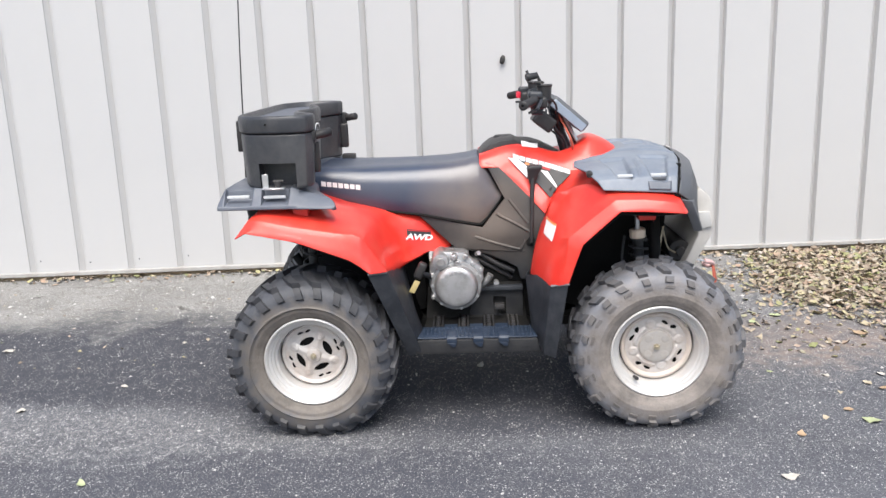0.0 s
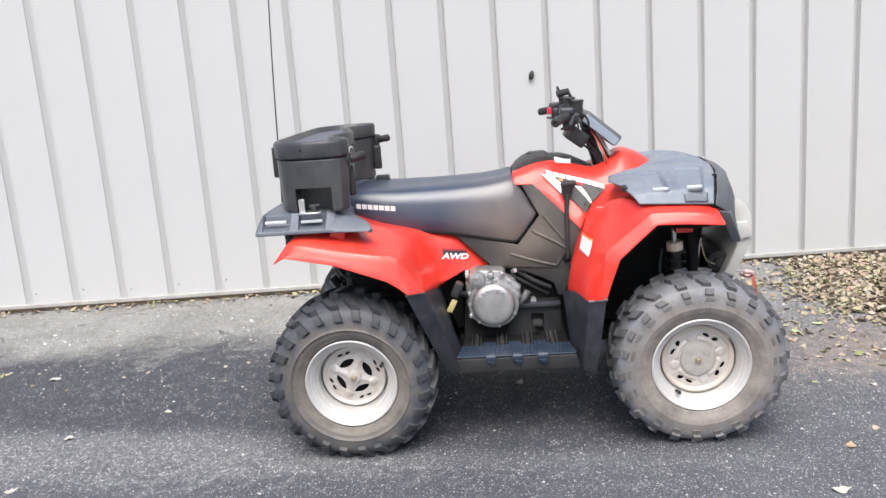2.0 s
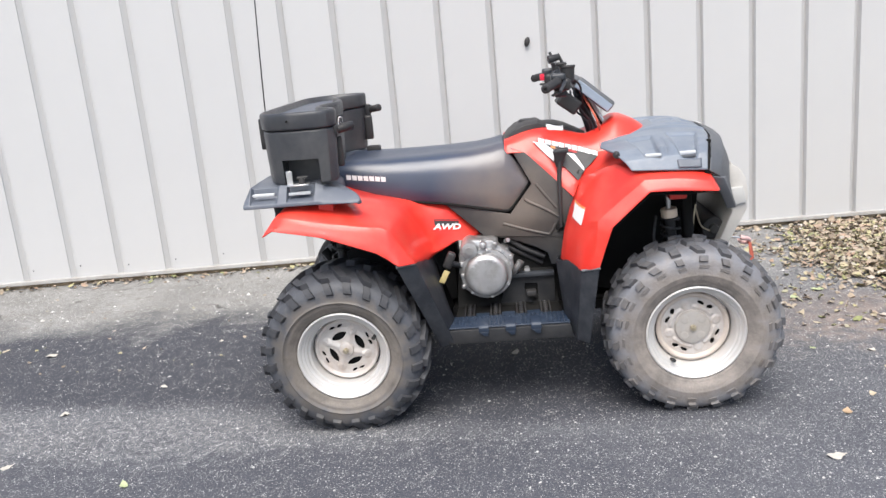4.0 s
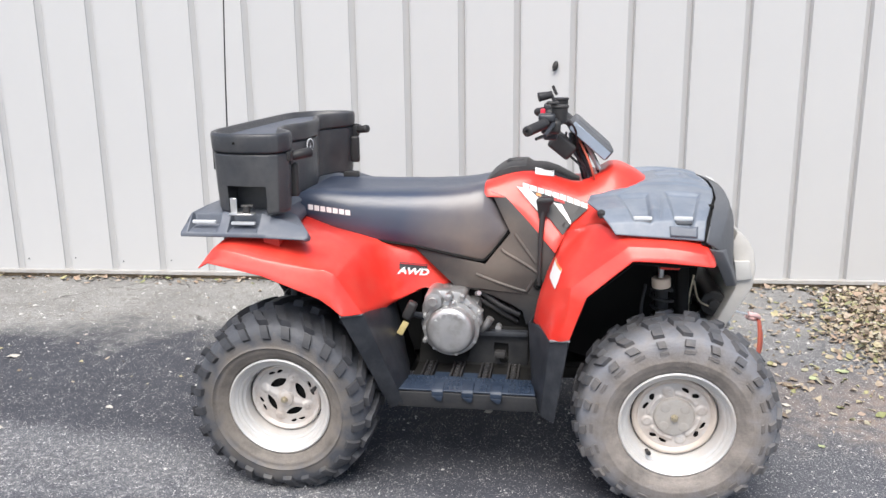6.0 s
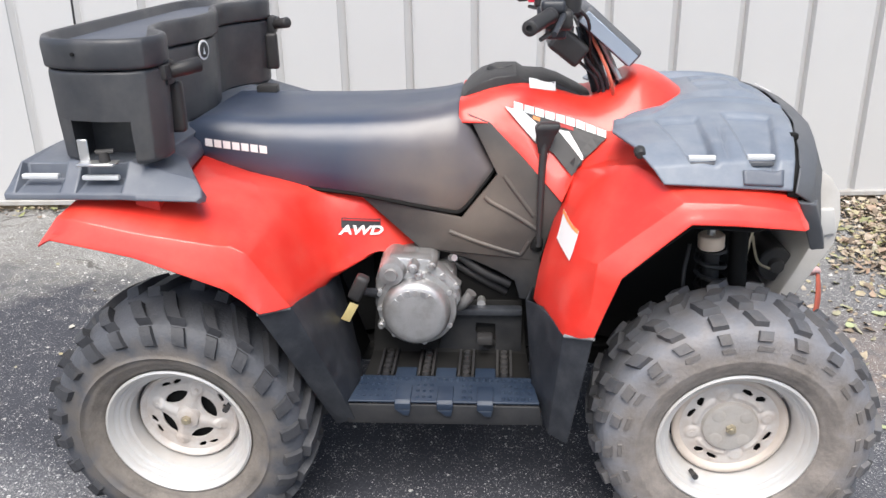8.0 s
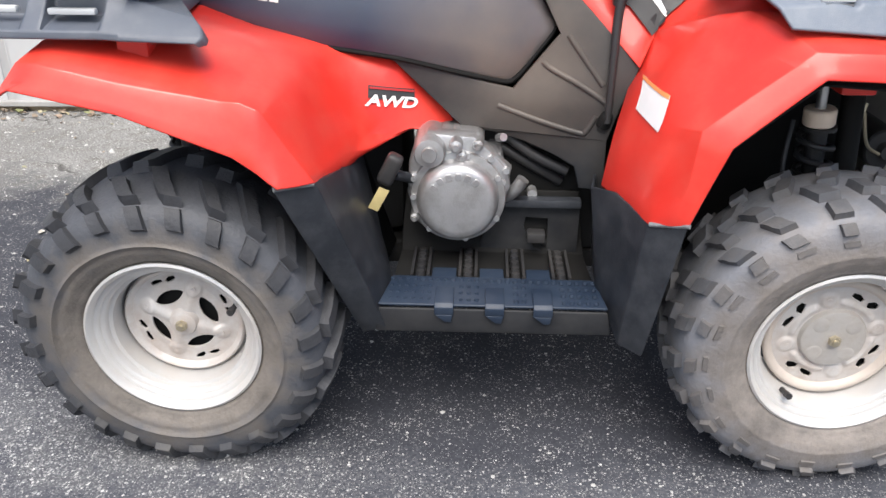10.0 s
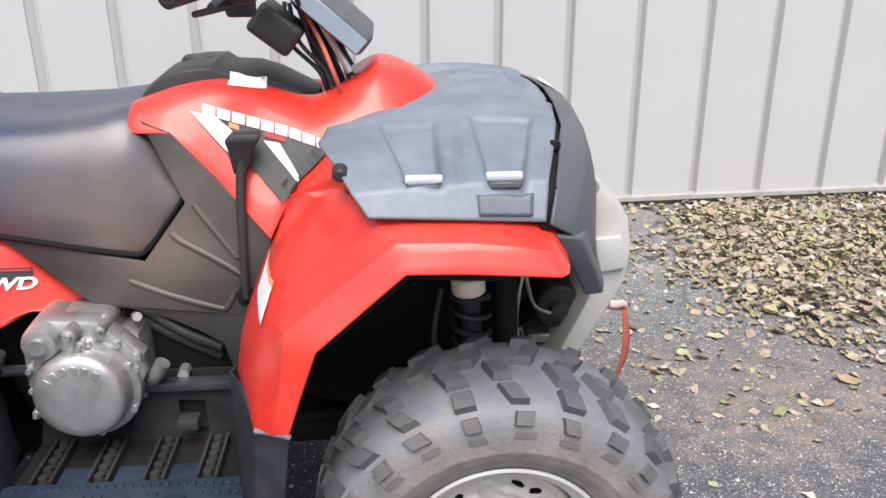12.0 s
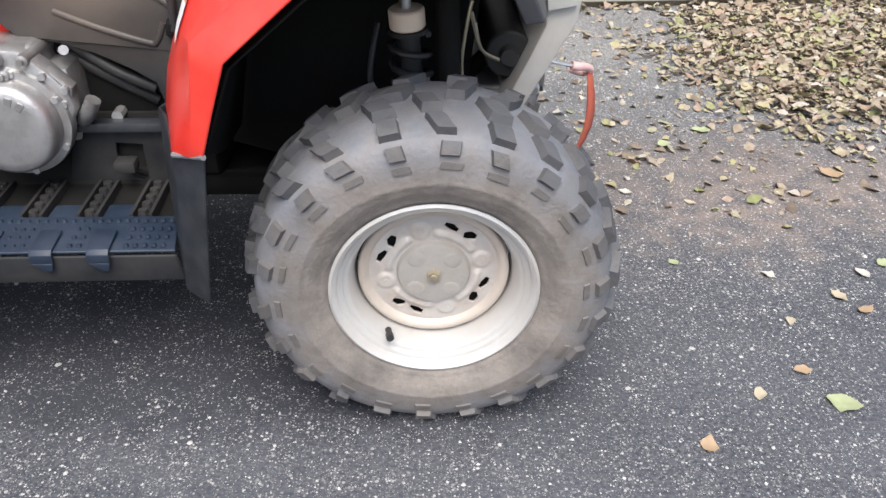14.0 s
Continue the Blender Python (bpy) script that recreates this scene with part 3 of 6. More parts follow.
def make_wheel(front):
    """A wheel about the y axis, its outside towards -y, its hub face at y = 0."""
    lip = -0.060 if front else -0.074
    w, mid = (0.121, 0.036) if front else (0.140, 0.040)
    back = 2 * mid - lip
    R = 0.175 if front else 0.169
    prof = [(R - 0.004, lip + 0.008), (R + 0.004, lip + 0.003), (R + 0.005, lip - 0.004), (R, lip - 0.007), (R - 0.006, lip - 0.003), (R - 0.008, lip + 0.006),
            (R - 0.0095, lip + 0.009), (R - 0.016, lip + 0.0105), (R - 0.018, lip + 0.013), (R - 0.0195, lip + 0.018), (R - 0.025, lip + 0.020), (R - 0.027, lip + 0.023)]
    prof += [(0.1392, -0.012), (0.1380, 0.010), (0.1370, 0.03), (0.15, back - 0.03), (R, back - 0.006), (R + 0.004, back)] if front else \
        [(R - 0.029, lip + 0.034), (R - 0.036, lip + 0.037), (0.1295, -0.014), (0.1280, 0.010), (0.136, 0.04), (0.15, back - 0.03), (R, back - 0.006), (R + 0.004, back)]
    wheel = new("wheel", mesh_from(weld(lathe(prof, 80)), "wheel", RIM, 50))
    tp = tyre_profile(w, R - 0.002, 0.312 if front else 0.307, 0.0012 if front else 0.0040)
    outer = [(r, mid - y) for r, y in tp]
    whole = outer + [(r, 2 * mid - y) for r, y in outer[::-1][1:]]
    tb = squash(weld(lathe(whole, 120)))
    tyre = part("tyre", tb, RUBBER if front else REARRUBBER, wheel, "dusty black off-road tyre" , 60)
    lb = bmesh.new()
    rng = random.Random(4 if front else 9)
    N = 22 if front else 24
    for i in range(N):
        a = 2 * math.pi * i / N + 0.06
        for side in (1, -1):
            off = 0 if side == 1 else math.pi / N
            j = rng.uniform(-0.012, 0.012)
            if front:
                k = (0.012 if i % 2 else -0.012) + rng.uniform(-0.008, 0.008)
                g = [rng.uniform(0.88, 1.10) for _ in range(4)]
                t = [rng.uniform(-0.25, 0.25) for _ in range(4)]
                lug(lb, tp, 0.44 + k, 0.495 + k, a + off + j, t[0], 0.034 * g[0], 0.0030, 2, side)
                lug(lb, tp, 0.53 + k, 0.655 + k, a + off + j + 0.012, 0.1 + t[1], (0.033 if i % 2 else 0.028) * g[1], 0.010, 3, side)
                lug(lb, tp, 0.695 + k, 0.85 + k, a + off + j + 0.03, 0.3 + t[2], (0.033 if i % 2 else 0.038) * g[2], 0.014, 3, side)
                lug(lb, tp, 0.880 + k, 0.995, a + off + j + (0.10 if i % 2 else 0.05), 0.6 + t[3], 0.037 * g[3], 0.016, 3, side)
            else:
                g = rng.uniform(0.9, 1.1)
                lug(lb, tp, 0.445 + 0.02 * (i % 2), 0.68, a + off + j, 0.22, 0.030 * g, 0.012, 5, side)
                lug(lb, tp, 0.675, 1.0 if i % 2 else 0.93, a + off + j + 0.048, 0.62, 0.033 * g, 0.019, 6, side)
    part("tread", squash(shifted(lb, Matrix.Translation((0, mid, 0)))), LUGM if front else REARLUG, wheel, "worn blocky tread lugs", 25)
    # pressed steel disc with its holes
    holes = []
    for q in range(4):
        a = q * math.pi / 2 + (1.05 if front else 0.6)
        if front:
            holes.append(diamond(0.096 * math.cos(a - 0.19), 0.096 * math.sin(a - 0.19), a - 0.16 + 1.9, 0.0115, 0.0085))
            holes.append(diamond(0.096 * math.cos(a + 0.19), 0.096 * math.sin(a + 0.19), a + 0.18 + 1.25, 0.0135, 0.0065))
        else:
            holes.append(lens_hole(a - 0.16, 0.057, 0.033, 0.0135, 16))
            holes.append(diamond(0.094 * math.cos(a - 0.40), 0.094 * math.sin(a - 0.40), a - 0.40 + 1.8, 0.011, 0.0055))
            holes.append(diamond(0.096 * math.cos(a - 0.08), 0.096 * math.sin(a - 0.08), a - 0.08 + 1.35, 0.012, 0.005))
    rr = 0.116 if front else 0.110

    bosses = [((0.087 if front else 0.078) * math.cos(q * math.pi / 2 + (0.26 if front else 1.2)), (0.086 if front else 0.078) * math.sin(q * math.pi / 2 + (0.26 if front else 1.2))) for q in range(4)]

    def dish(x, z):
        r = math.hypot(x, z)
        y = 0.005 - (0.006 if front else 0.012) * (1 - min(1, r / 0.085) ** 2)
        if front:
            a = (math.atan2(z, x) - 0.26) % (math.pi / 2)
            y -= 0.006 * math.exp(-((r - 0.078) / 0.006) ** 2) * min(1, max(0, (0.55 - abs(a - math.pi / 4)) / 0.12))
        else:
            a = (math.atan2(z, x) - 0.42) % (math.pi / 2) - math.pi / 4
            y -= 0.006 * math.exp(-(a * r / 0.011) ** 2) * min(1, max(0, (0.092 - r) / 0.02))
        for bx, bz in bosses:
            y -= 0.0042 * min(1.0, 1.6 * math.exp(-(((x - bx) ** 2 + (z - bz) ** 2) / 0.0145 ** 2) ** 2))
        return y

    def inside(x, z, loop):
        hit = False
        for (x0, z0), (x1, z1) in zip(loop, loop[1:] + loop[:1]):
            if (z0 > z) != (z1 > z) and x < (x1 - x0) * (z - z0) / (z1 - z0) + x0:
                hit = not hit
        return hit

    db = bmesh.new()
    K, J = 300, 46
    grid = [[db.verts.new((r * math.cos(2 * math.pi * k / K), dish(r * math.cos(2 * math.pi * k / K), r * math.sin(2 * math.pi * k / K)), r * math.sin(2 * math.pi * k / K))) for k in range(K)]
            for r in [0.018 + (rr - 0.018) * j / J for j in range(J + 1)]]
    for r0, r1 in zip(grid, grid[1:]):
        for k in range(K):
            quad = (r0[k], r0[(k + 1) % K], r1[(k + 1) % K], r1[k])
            cx, cz = sum(v.co.x for v in quad) / 4, sum(v.co.z for v in quad) / 4
            if not any(inside(cx, cz, h) for h in holes):
                db.faces.new(quad)
    # draw the rim of each hole onto its true outline
    for row in grid[1:-1]:
        for v in row:
            if 0 < len(v.link_faces) < 4:
                best = None
                for h in holes:
                    for p, q in zip(h, h[1:] + h[:1]):
                        ex, ez = q[0] - p[0], q[1] - p[1]
                        f = min(1, max(0, ((v.co.x - p[0]) * ex + (v.co.z - p[1]) * ez) / (ex * ex + ez * ez)))
                        x, z = p[0] + f * ex, p[1] + f * ez
                        d = math.hypot(v.co.x - x, v.co.z - z)
                        if best is None or d < best[0]:
                            best = (d, x, z)
                v.co = (best[1], dish(best[1], best[2]), best[2])
    for v in [v for v in db.verts if not v.link_faces]:
        db.verts.remove(v)
    part("wheel_disc", db, DISC, wheel, "dull silver pressed steel disc with rust tint", 40, 0.004)
    ro = 0.1335 if front else 0.1235
    part("disc_ring", weld(lathe([(rr - 0.006, 0.006), (rr - 0.003, 0.0045), (rr + 0.001, -0.003), (rr + 0.006, -0.0075), (ro - 0.005, -0.0085), (ro - 0.001, -0.005), (ro, 0.003), (ro - 0.003, 0.012)], 90)), RUST if front else DISC, wheel, "raised outer ring of the disc with rust stains", 50)
    part("brake_drum", rod((0, 0.016, 0), (0, 0.07, 0), 0.112, 0.112, 40), DARK, wheel)
    for bx, bz in bosses:
        part("lug_nut", rod((bx, dish(bx, bz) + 0.001, bz), (bx, dish(bx, bz) - 0.003, bz), 0.006, 0.005, 10), DISC, wheel)
    cap = [(0.0005, -0.012), (0.012, -0.012), (0.03, -0.0115), (0.056, -0.011), (0.062, -0.009), (0.065, -0.003), (0.066, 0.002)] if front else \
        [(0.0005, -0.024), (0.014, -0.023), (0.026, -0.018), (0.031, -0.008), (0.033, 0.0)]
    part("hub_cap", weld(lathe(cap, 40)), CAPM if front else DISC, wheel)
    if front:
        for q in range(4):
            a = q * math.pi / 2 + 0.75
            part("cap_dimple", shifted(weld(lathe([(0.0005, -0.0126), (0.010, -0.0126), (0.014, -0.0122), (0.0175, -0.0108)], 16)),
                                       Matrix.Translation((0.044 * math.cos(a), 0, 0.044 * math.sin(a)))), CAPM, wheel)
    z0 = -0.011 if front else -0.022
    nut = rod((0, z0, 0), (0, z0 - 0.010, 0), 0.0125, 0.0115, 6)
    rod((0, z0 - 0.010, 0), (0, z0 - 0.014, 0), 0.0065, 0.0055, 10, nut)
    part("axle_nut", nut, BRASS, wheel, "tarnished brass-coloured axle nut", 30)
    a = radians(234 if front else 28)
    vr = 0.140
    part("valve", join(rod((vr * math.cos(a), lip + 0.034, vr * math.sin(a)), (vr * math.cos(a) * 0.97, lip + 0.016, vr * math.sin(a) * 0.97), 0.006, 0.005, 12),
                       rod((vr * math.cos(a) * 0.97, lip + 0.016, vr * math.sin(a) * 0.97), (vr * math.cos(a) * 0.95, lip + 0.004, vr * math.sin(a) * 0.95), 0.0072, 0.0072, 12)),
         BLACK, wheel, "black rubber valve cap")
    return wheel


for front, x in ((True, 0.79), (False, -0.50)):
    w = make_wheel(front)
    w.parent = atv
    w.matrix_basis = Matrix.Translation((x, -0.50, HUB_Z)) @ Matrix.Rotation(CAMBER, 4, "X")
    tagged(w, "silver wheel with knobbly dusty tyre")
    o = copy_thing(w, Matrix.Translation((x, 0.50, HUB_Z)) @ Matrix.Rotation(math.pi, 4, "Z") @ Matrix.Rotation(CAMBER, 4, "X"))
    o.parent = atv


def both(points, s):
    """Points for the near side (s = -1) or the far side (s = 1)."""
    return [(x, -s * y, z) for x, y, z in points]


def dense(rows, k=3):
    """The same surface with each patch cut into k by k."""
    rows = [[Vector(a).lerp(Vector(b), i / k) for a, b in zip(r, r[1:]) for i in range(k)] + [Vector(r[-1])] for r in rows]
    return [[a.lerp(b, i / k) for a, b in zip(r0, r1)] for r0, r1 in zip(rows, rows[1:]) for i in range(k)] + [rows[-1]]


def soften(bm, times, crease=()):
    """Rounds the folds of a moulded sheet and keeps its edges and its crease."""
    crease = [Vector(p) for p in crease]
    kept = set()
    for v in bm.verts:
        for a, b in zip(crease, crease[1:]):
            f = min(1.0, max(0.0, (v.co - a).dot(b - a) / (b - a).length_squared))
            if (v.co - a.lerp(b, f)).length < 0.001:
                kept.add(v)
    verts = [v for v in bm.verts if v not in kept and v.link_edges and not v.is_boundary]
    for _ in range(times):
        bmesh.ops.smooth_vert(bm, verts=verts, factor=0.5, use_axis_x=True, use_axis_y=True, use_axis_z=True)
    return bm


def skin(rows, s, name, mat, label="", thick=0.005, bevel=0.004, subd=0, smooth=30):
    ob = part(name, loft(dense([both(r, s) for r in rows])), mat, atv, label, smooth, thick, bevel, subd)
    return ob


for s in (-1, 1):
    # rear mudguard: the upright side over the wheel, then the top and the front apron under the seat
    side = [
        [(-0.735, -0.600, 0.785), (-0.685, -0.592, 0.848)],
        [(-0.690, -0.630, 0.812), (-0.640, -0.610, 0.850)],
        [(-0.512, -0.635, 0.776), (-0.514, -0.612, 0.822)],
        [(-0.325, -0.637, 0.706), (-0.348, -0.607, 0.793)],
        [(-0.305, -0.640, 0.694), (-0.310, -0.611, 0.792)],
        [(-0.285, -0.644, 0.682), (-0.280, -0.612, 0.779)],
        [(-0.268, -0.648, 0.669), (-0.262, -0.609, 0.749)],
        [(-0.250, -0.652, 0.657), (-0.240, -0.606, 0.713)],
        [(-0.222, -0.630, 0.654), (-0.197, -0.605, 0.652)],
    ]
    top = [r[1:] + q for r, q in zip(side, (
        [(-0.655, -0.550, 0.876), (-0.62, -0.48, 0.893), (-0.62, -0.20, 0.900)],
        [(-0.620, -0.560, 0.876), (-0.59, -0.47, 0.891), (-0.58, -0.21, 0.898)],
        [(-0.500, -0.550, 0.860), (-0.49, -0.45, 0.884), (-0.48, -0.22, 0.885)],
        [(-0.352, -0.490, 0.835), (-0.36, -0.37, 0.857), (-0.37, -0.22, 0.845)],
        [(-0.300, -0.465, 0.821), (-0.298, -0.32, 0.830), (-0.285, -0.216, 0.825)],
        [(-0.262, -0.445, 0.796), (-0.243, -0.280, 0.797), (-0.20, -0.212, 0.805)],
        [(-0.239, -0.442, 0.762), (-0.220, -0.275, 0.762), (-0.175, -0.210, 0.800)],
        [(-0.222, -0.440, 0.722), (-0.190, -0.272, 0.724), (-0.13, -0.208, 0.786)],
        [(-0.196, -0.470, 0.650), (-0.158, -0.280, 0.662), (-0.080, -0.203, 0.770)]))]
    top += [[(-0.186, -0.470, 0.617), (-0.168, -0.385, 0.622), (-0.148, -0.290, 0.634), (-0.005, -0.190, 0.690)],
            [(-0.176, -0.400, 0.603), (-0.160, -0.330, 0.606), (-0.060, -0.240, 0.639), (0.052, -0.183, 0.618)]]
    rm = loft(dense([both(r, s) for r in side]))
    loft(dense([both(r, s) for r in top]), bm=rm)
    part("rear_mudguard", soften(weld(rm, 0.001), 2, both([q[1] for q in side], s)), RED, atv, "glossy red rear mudguard", 75, 0.005, 0.008)
    # front mudguard: the flare, its side and the shoulder up to the tank
    flare = [
        [(0.451, -0.609, 0.588), (0.425, -0.590, 0.580), (0.393, -0.559, 0.570), (0.335, -0.360, 0.566)],
        [(0.474, -0.614, 0.657), (0.444, -0.600, 0.661), (0.402, -0.530, 0.675), (0.346, -0.350, 0.631)],
        [(0.501, -0.619, 0.733), (0.454, -0.596, 0.755), (0.410, -0.480, 0.732), (0.357, -0.330, 0.672)],
        [(0.567, -0.613, 0.789), (0.522, -0.589, 0.808), (0.424, -0.430, 0.795), (0.376, -0.290, 0.720)],
        [(0.600, -0.610, 0.817), (0.572, -0.587, 0.846), (0.466, -0.405, 0.870), (0.402, -0.240, 0.785)],
        [(0.634, -0.607, 0.845), (0.620, -0.585, 0.883), (0.540, -0.470, 0.944), (0.432, -0.236, 0.850)],
    ]
    crown = [
        flare[5] + [(0.50, -0.20, 0.94)],
        [(0.720, -0.605, 0.842), (0.722, -0.585, 0.881), (0.680, -0.510, 0.915), (0.62, -0.30, 0.93), (0.60, -0.20, 0.945)],
        [(0.800, -0.603, 0.836), (0.790, -0.584, 0.873), (0.781, -0.515, 0.905), (0.75, -0.30, 0.91), (0.75, -0.20, 0.93)],
        [(0.858, -0.598, 0.830), (0.848, -0.580, 0.862), (0.862, -0.515, 0.888), (0.86, -0.30, 0.90), (0.86, -0.2, 0.92)],
        [(0.872, -0.578, 0.826), (0.878, -0.556, 0.829), (0.888, -0.42, 0.845), (0.885, -0.30, 0.865), (0.885, -0.2, 0.885)],
    ]
    fm = loft(dense([both(r, s) for r in flare]))
    loft(dense([both(r, s) for r in crown]), bm=fm)
    part("front_mudguard", soften(weld(fm, 0.001), 2, both([q[1] for q in flare + crown[1:]], s)), RED, atv, "glossy red front mudguard", 60, 0.005, 0.007)
    # rear splash guard and front splash guard beside the footwell
    skin([
        [(-0.262, -0.640, 0.655), (-0.140, -0.490, 0.288)],
        [(-0.198, -0.598, 0.654), (-0.092, -0.505, 0.310)],
        [(-0.180, -0.450, 0.622), (-0.088, -0.410, 0.365)],
        [(-0.175, -0.250, 0.640), (-0.120, -0.250, 0.365)],
    ], s, "rear_splash_guard", GUARD, "scuffed black plastic splash guard", 0.006, 0.004)
    skin([
        [(0.452, -0.604, 0.592), (0.410, -0.560, 0.292)],
        [(0.394, -0.556, 0.573), (0.368, -0.530, 0.300)],
        [(0.352, -0.430, 0.580), (0.352, -0.480, 0.340)],
        [(0.318, -0.350, 0.560), (0.336, -0.430, 0.350)],
        [(0.335, -0.260, 0.555), (0.345, -0.260, 0.360)],
    ], s, "front_splash_guard", GUARD, "scuffed black plastic splash guard", 0.006, 0.004)
    for name, line in (("worn_edge", [(0.452, -0.610, 0.589), (0.425, -0.586, 0.580), (0.394, -0.562, 0.571)]), ("worn_edge", [(-0.258, -0.645, 0.654), (-0.228, -0.622, 0.652), (-0.198, -0.602, 0.650)])):
        part(name, tube(both(line, s), 0.0045, 8, 3), SCUFF, atv, "scuffed pale edge of the splash guard")
    # footrest
    top = loft([both(r, s) for r in (
        [(-0.105, -0.512, 0.3645), (0.348, -0.500, 0.3585)],
        [(-0.085, -0.405, 0.372), (0.332, -0.400, 0.368)], [(-0.085, -0.395, 0.352), (0.332, -0.39, 0.348)])])
    foot = part("footrest", top, STEP, atv, "blue-grey studded plastic footrest", 20, 0.006, 0.004)
    part("footrest_skirt", loft([both(r, s) for r in ([(-0.112, -0.503, 0.300), (0.357, -0.498, 0.300)], [(-0.105, -0.511, 0.358), (0.348, -0.499, 0.352)])]), SKIRT, foot, "dusty dark plastic skirt under the step", 20, 0.006, 0.003)
    studs = bmesh.new()
    for i in range(27):
        for j in range(4):
            x = -0.085 + i * 0.0158
            if any(abs(x - c) < 0.028 for c in (0.025, 0.125, 0.22)) and j < 3:
                continue
            y = -0.49 + j * 0.024
            bmesh.ops.create_cone(studs, cap_ends=True, segments=8, radius1=0.0055, radius2=0.0035, depth=0.006,
                                  matrix=Matrix.Translation((x, -s * y, 0.3665 + (y + 0.5) * 0.09)))
    tagged(part("stud", studs, STEP, foot, "", 0), kind="stuff")
    for c in (0.025, 0.125, 0.22):
        hk = loft([both([(c - 0.019, y0, z0), (c + 0.019, y0, z0)], s) for y0, z0 in ((-0.450, 0.3730), (-0.506, 0.3675), (-0.5130, 0.361), (-0.5125, 0.345))])
        loft([both([(c - 0.018, -0.5125, 0.345), (c + 0.018, -0.5125, 0.345)], s), both([(c + 0.002, -0.511, 0.328), (c + 0.014, -0.511, 0.328)], s)], bm=hk)
        part("grip_pad", weld(hk), STEP, foot, "", 20, 0.004, 0.0015)
    part("footwell_floor", loft([both(r, s) for r in ([(-0.09, -0.40, 0.350), (0.335, -0.395, 0.346)], [(-0.08, -0.26, 0.362), (0.325, -0.255, 0.358)],
                                                      [(-0.08, -0.235, 0.40), (0.32, -0.232, 0.40)], [(-0.07, -0.225, 0.50), (0.31, -0.222, 0.50)])]), DARK, atv, "", 30, 0.006, 0.003)
    for c in (-0.03, 0.07, 0.17, 0.265):
        tr = bmesh.new()
        for dx in (-0.017, 0.017):
            block(c + dx - 0.003, c + dx + 0.003, -s * -0.40, -s * -0.265, 0.352, 0.376, tr)
        for k in range(5):
            y = -0.385 + k * 0.027
            bmesh.ops.create_cone(tr, cap_ends=True, segments=10, radius1=0.011, radius2=0.008, depth=0.014, matrix=Matrix.Translation((c, -s * y, 0.370)))
        part("tread_strip", tr, BLACK, foot, "", 25)
    for c in (0.02, 0.12, 0.218):
        part("floor_pad", rounded(block(c - 0.026, c + 0.026, -s * -0.395, -s * -0.345, 0.352, 0.366), 0.004, 2), STEP, foot)
    # side panel under the seat and tank
    pan = [(-0.10, 0.785), (0.155, 0.726), (0.245, 0.842), (0.170, 0.985), (0.226, 0.965), (0.403, 0.788), (0.372, 0.70), (0.352, 0.63), (0.352, 0.520), (0.303, 0.520), (0.290, 0.567), (0.249, 0.589), (0.185, 0.614), (0.123, 0.631), (0.050, 0.642)]

    def lean(p, s=s):
        return Vector((p.x, p.y * s + s * (0.218 + max(0, p.x - 0.15) * 0.22 - max(0, p.z - 0.80) * 0.22), p.z))

    sp = part("side_panel", plate(pan, (), 0.012, 0.003, UPRIGHT, lean), PANEL, atv, "dusty black plastic side panel", 30)
    pb = bmesh.new()
    pb.from_mesh(sp.data)
    skinned = BVHTree.FromBMesh(pb)
    pb.free()
    for ridge in ([(0.215, 0.785), (0.230, 0.772), (0.285, 0.745), (0.340, 0.712), (0.347, 0.700)], [(0.125, 0.690), (0.200, 0.668), (0.290, 0.644), (0.308, 0.648), (0.326, 0.682)], [(0.262, 0.84), (0.30, 0.79), (0.335, 0.745)]):
        line = []
        for x, z in ridge:
            hit = skinned.ray_cast(Vector((x, 2 * s, z)), Vector((0, -s, 0)))[0]
            if hit is not None:
                line.append((x, hit.y - s * 0.002, z))
        rb = tube(line, 0.0065, 10, 4)
        part("ridge", rb, PANEL, sp)

# seat
SEAT_LINE = ((-0.54, 0.905, 0.962, 0.21), (-0.50, 0.878, 0.984, 0.228), (-0.42, 0.842, 0.986, 0.234), (-0.33, 0.818, 0.982, 0.236), (-0.21, 0.800, 0.981, 0.236), (-0.09, 0.783, 0.982, 0.235),
             (0.03, 0.757, 0.987, 0.232), (0.10, 0.742, 0.996, 0.226), (0.142, 0.734, 1.006, 0.220), (0.160, 0.742, 0.996, 0.217), (0.178, 0.762, 0.968, 0.215), (0.205, 0.798, 0.918, 0.212), (0.228, 0.828, 0.880, 0.207), (0.238, 0.846, 0.862, 0.204))
secs = []
for x, zl, zt, hw in SEAT_LINE:
    h = zt - zl
    half = [(0.0, zt - 0.012 * min(1, h / 0.2)), (0.10, zt - 0.006), (hw * 0.72, zt - 0.006), (hw * 0.90, zt - 0.12 * h), (hw * 0.985, zt - 0.38 * h), (hw, zl + 0.30 * h), (hw * 0.995, zl + 0.06 * h), (hw * 0.95, zl)]
    secs.append([(x, -y, z) for y, z in half[::-1]] + [(x, y, z) for y, z in half[1:]])
seat = part("seat", loft(secs, caps=True), SEATM, atv, "long black vinyl seat", 62, 0, 0.0)
for s in (-1, 1):
    welt = [(x, s * (hw * 0.97 + 0.002), zl + 0.004) for x, zl, zt, hw in SEAT_LINE]
    part("welt", tube(welt, 0.0055, 8, 3), DARK, seat, "black welt round the seat base")
part("seat_latch", rounded(block(-0.445, -0.385, 0.13, 0.17, 0.968, 1.000), 0.008, 2), BLACK, atv)

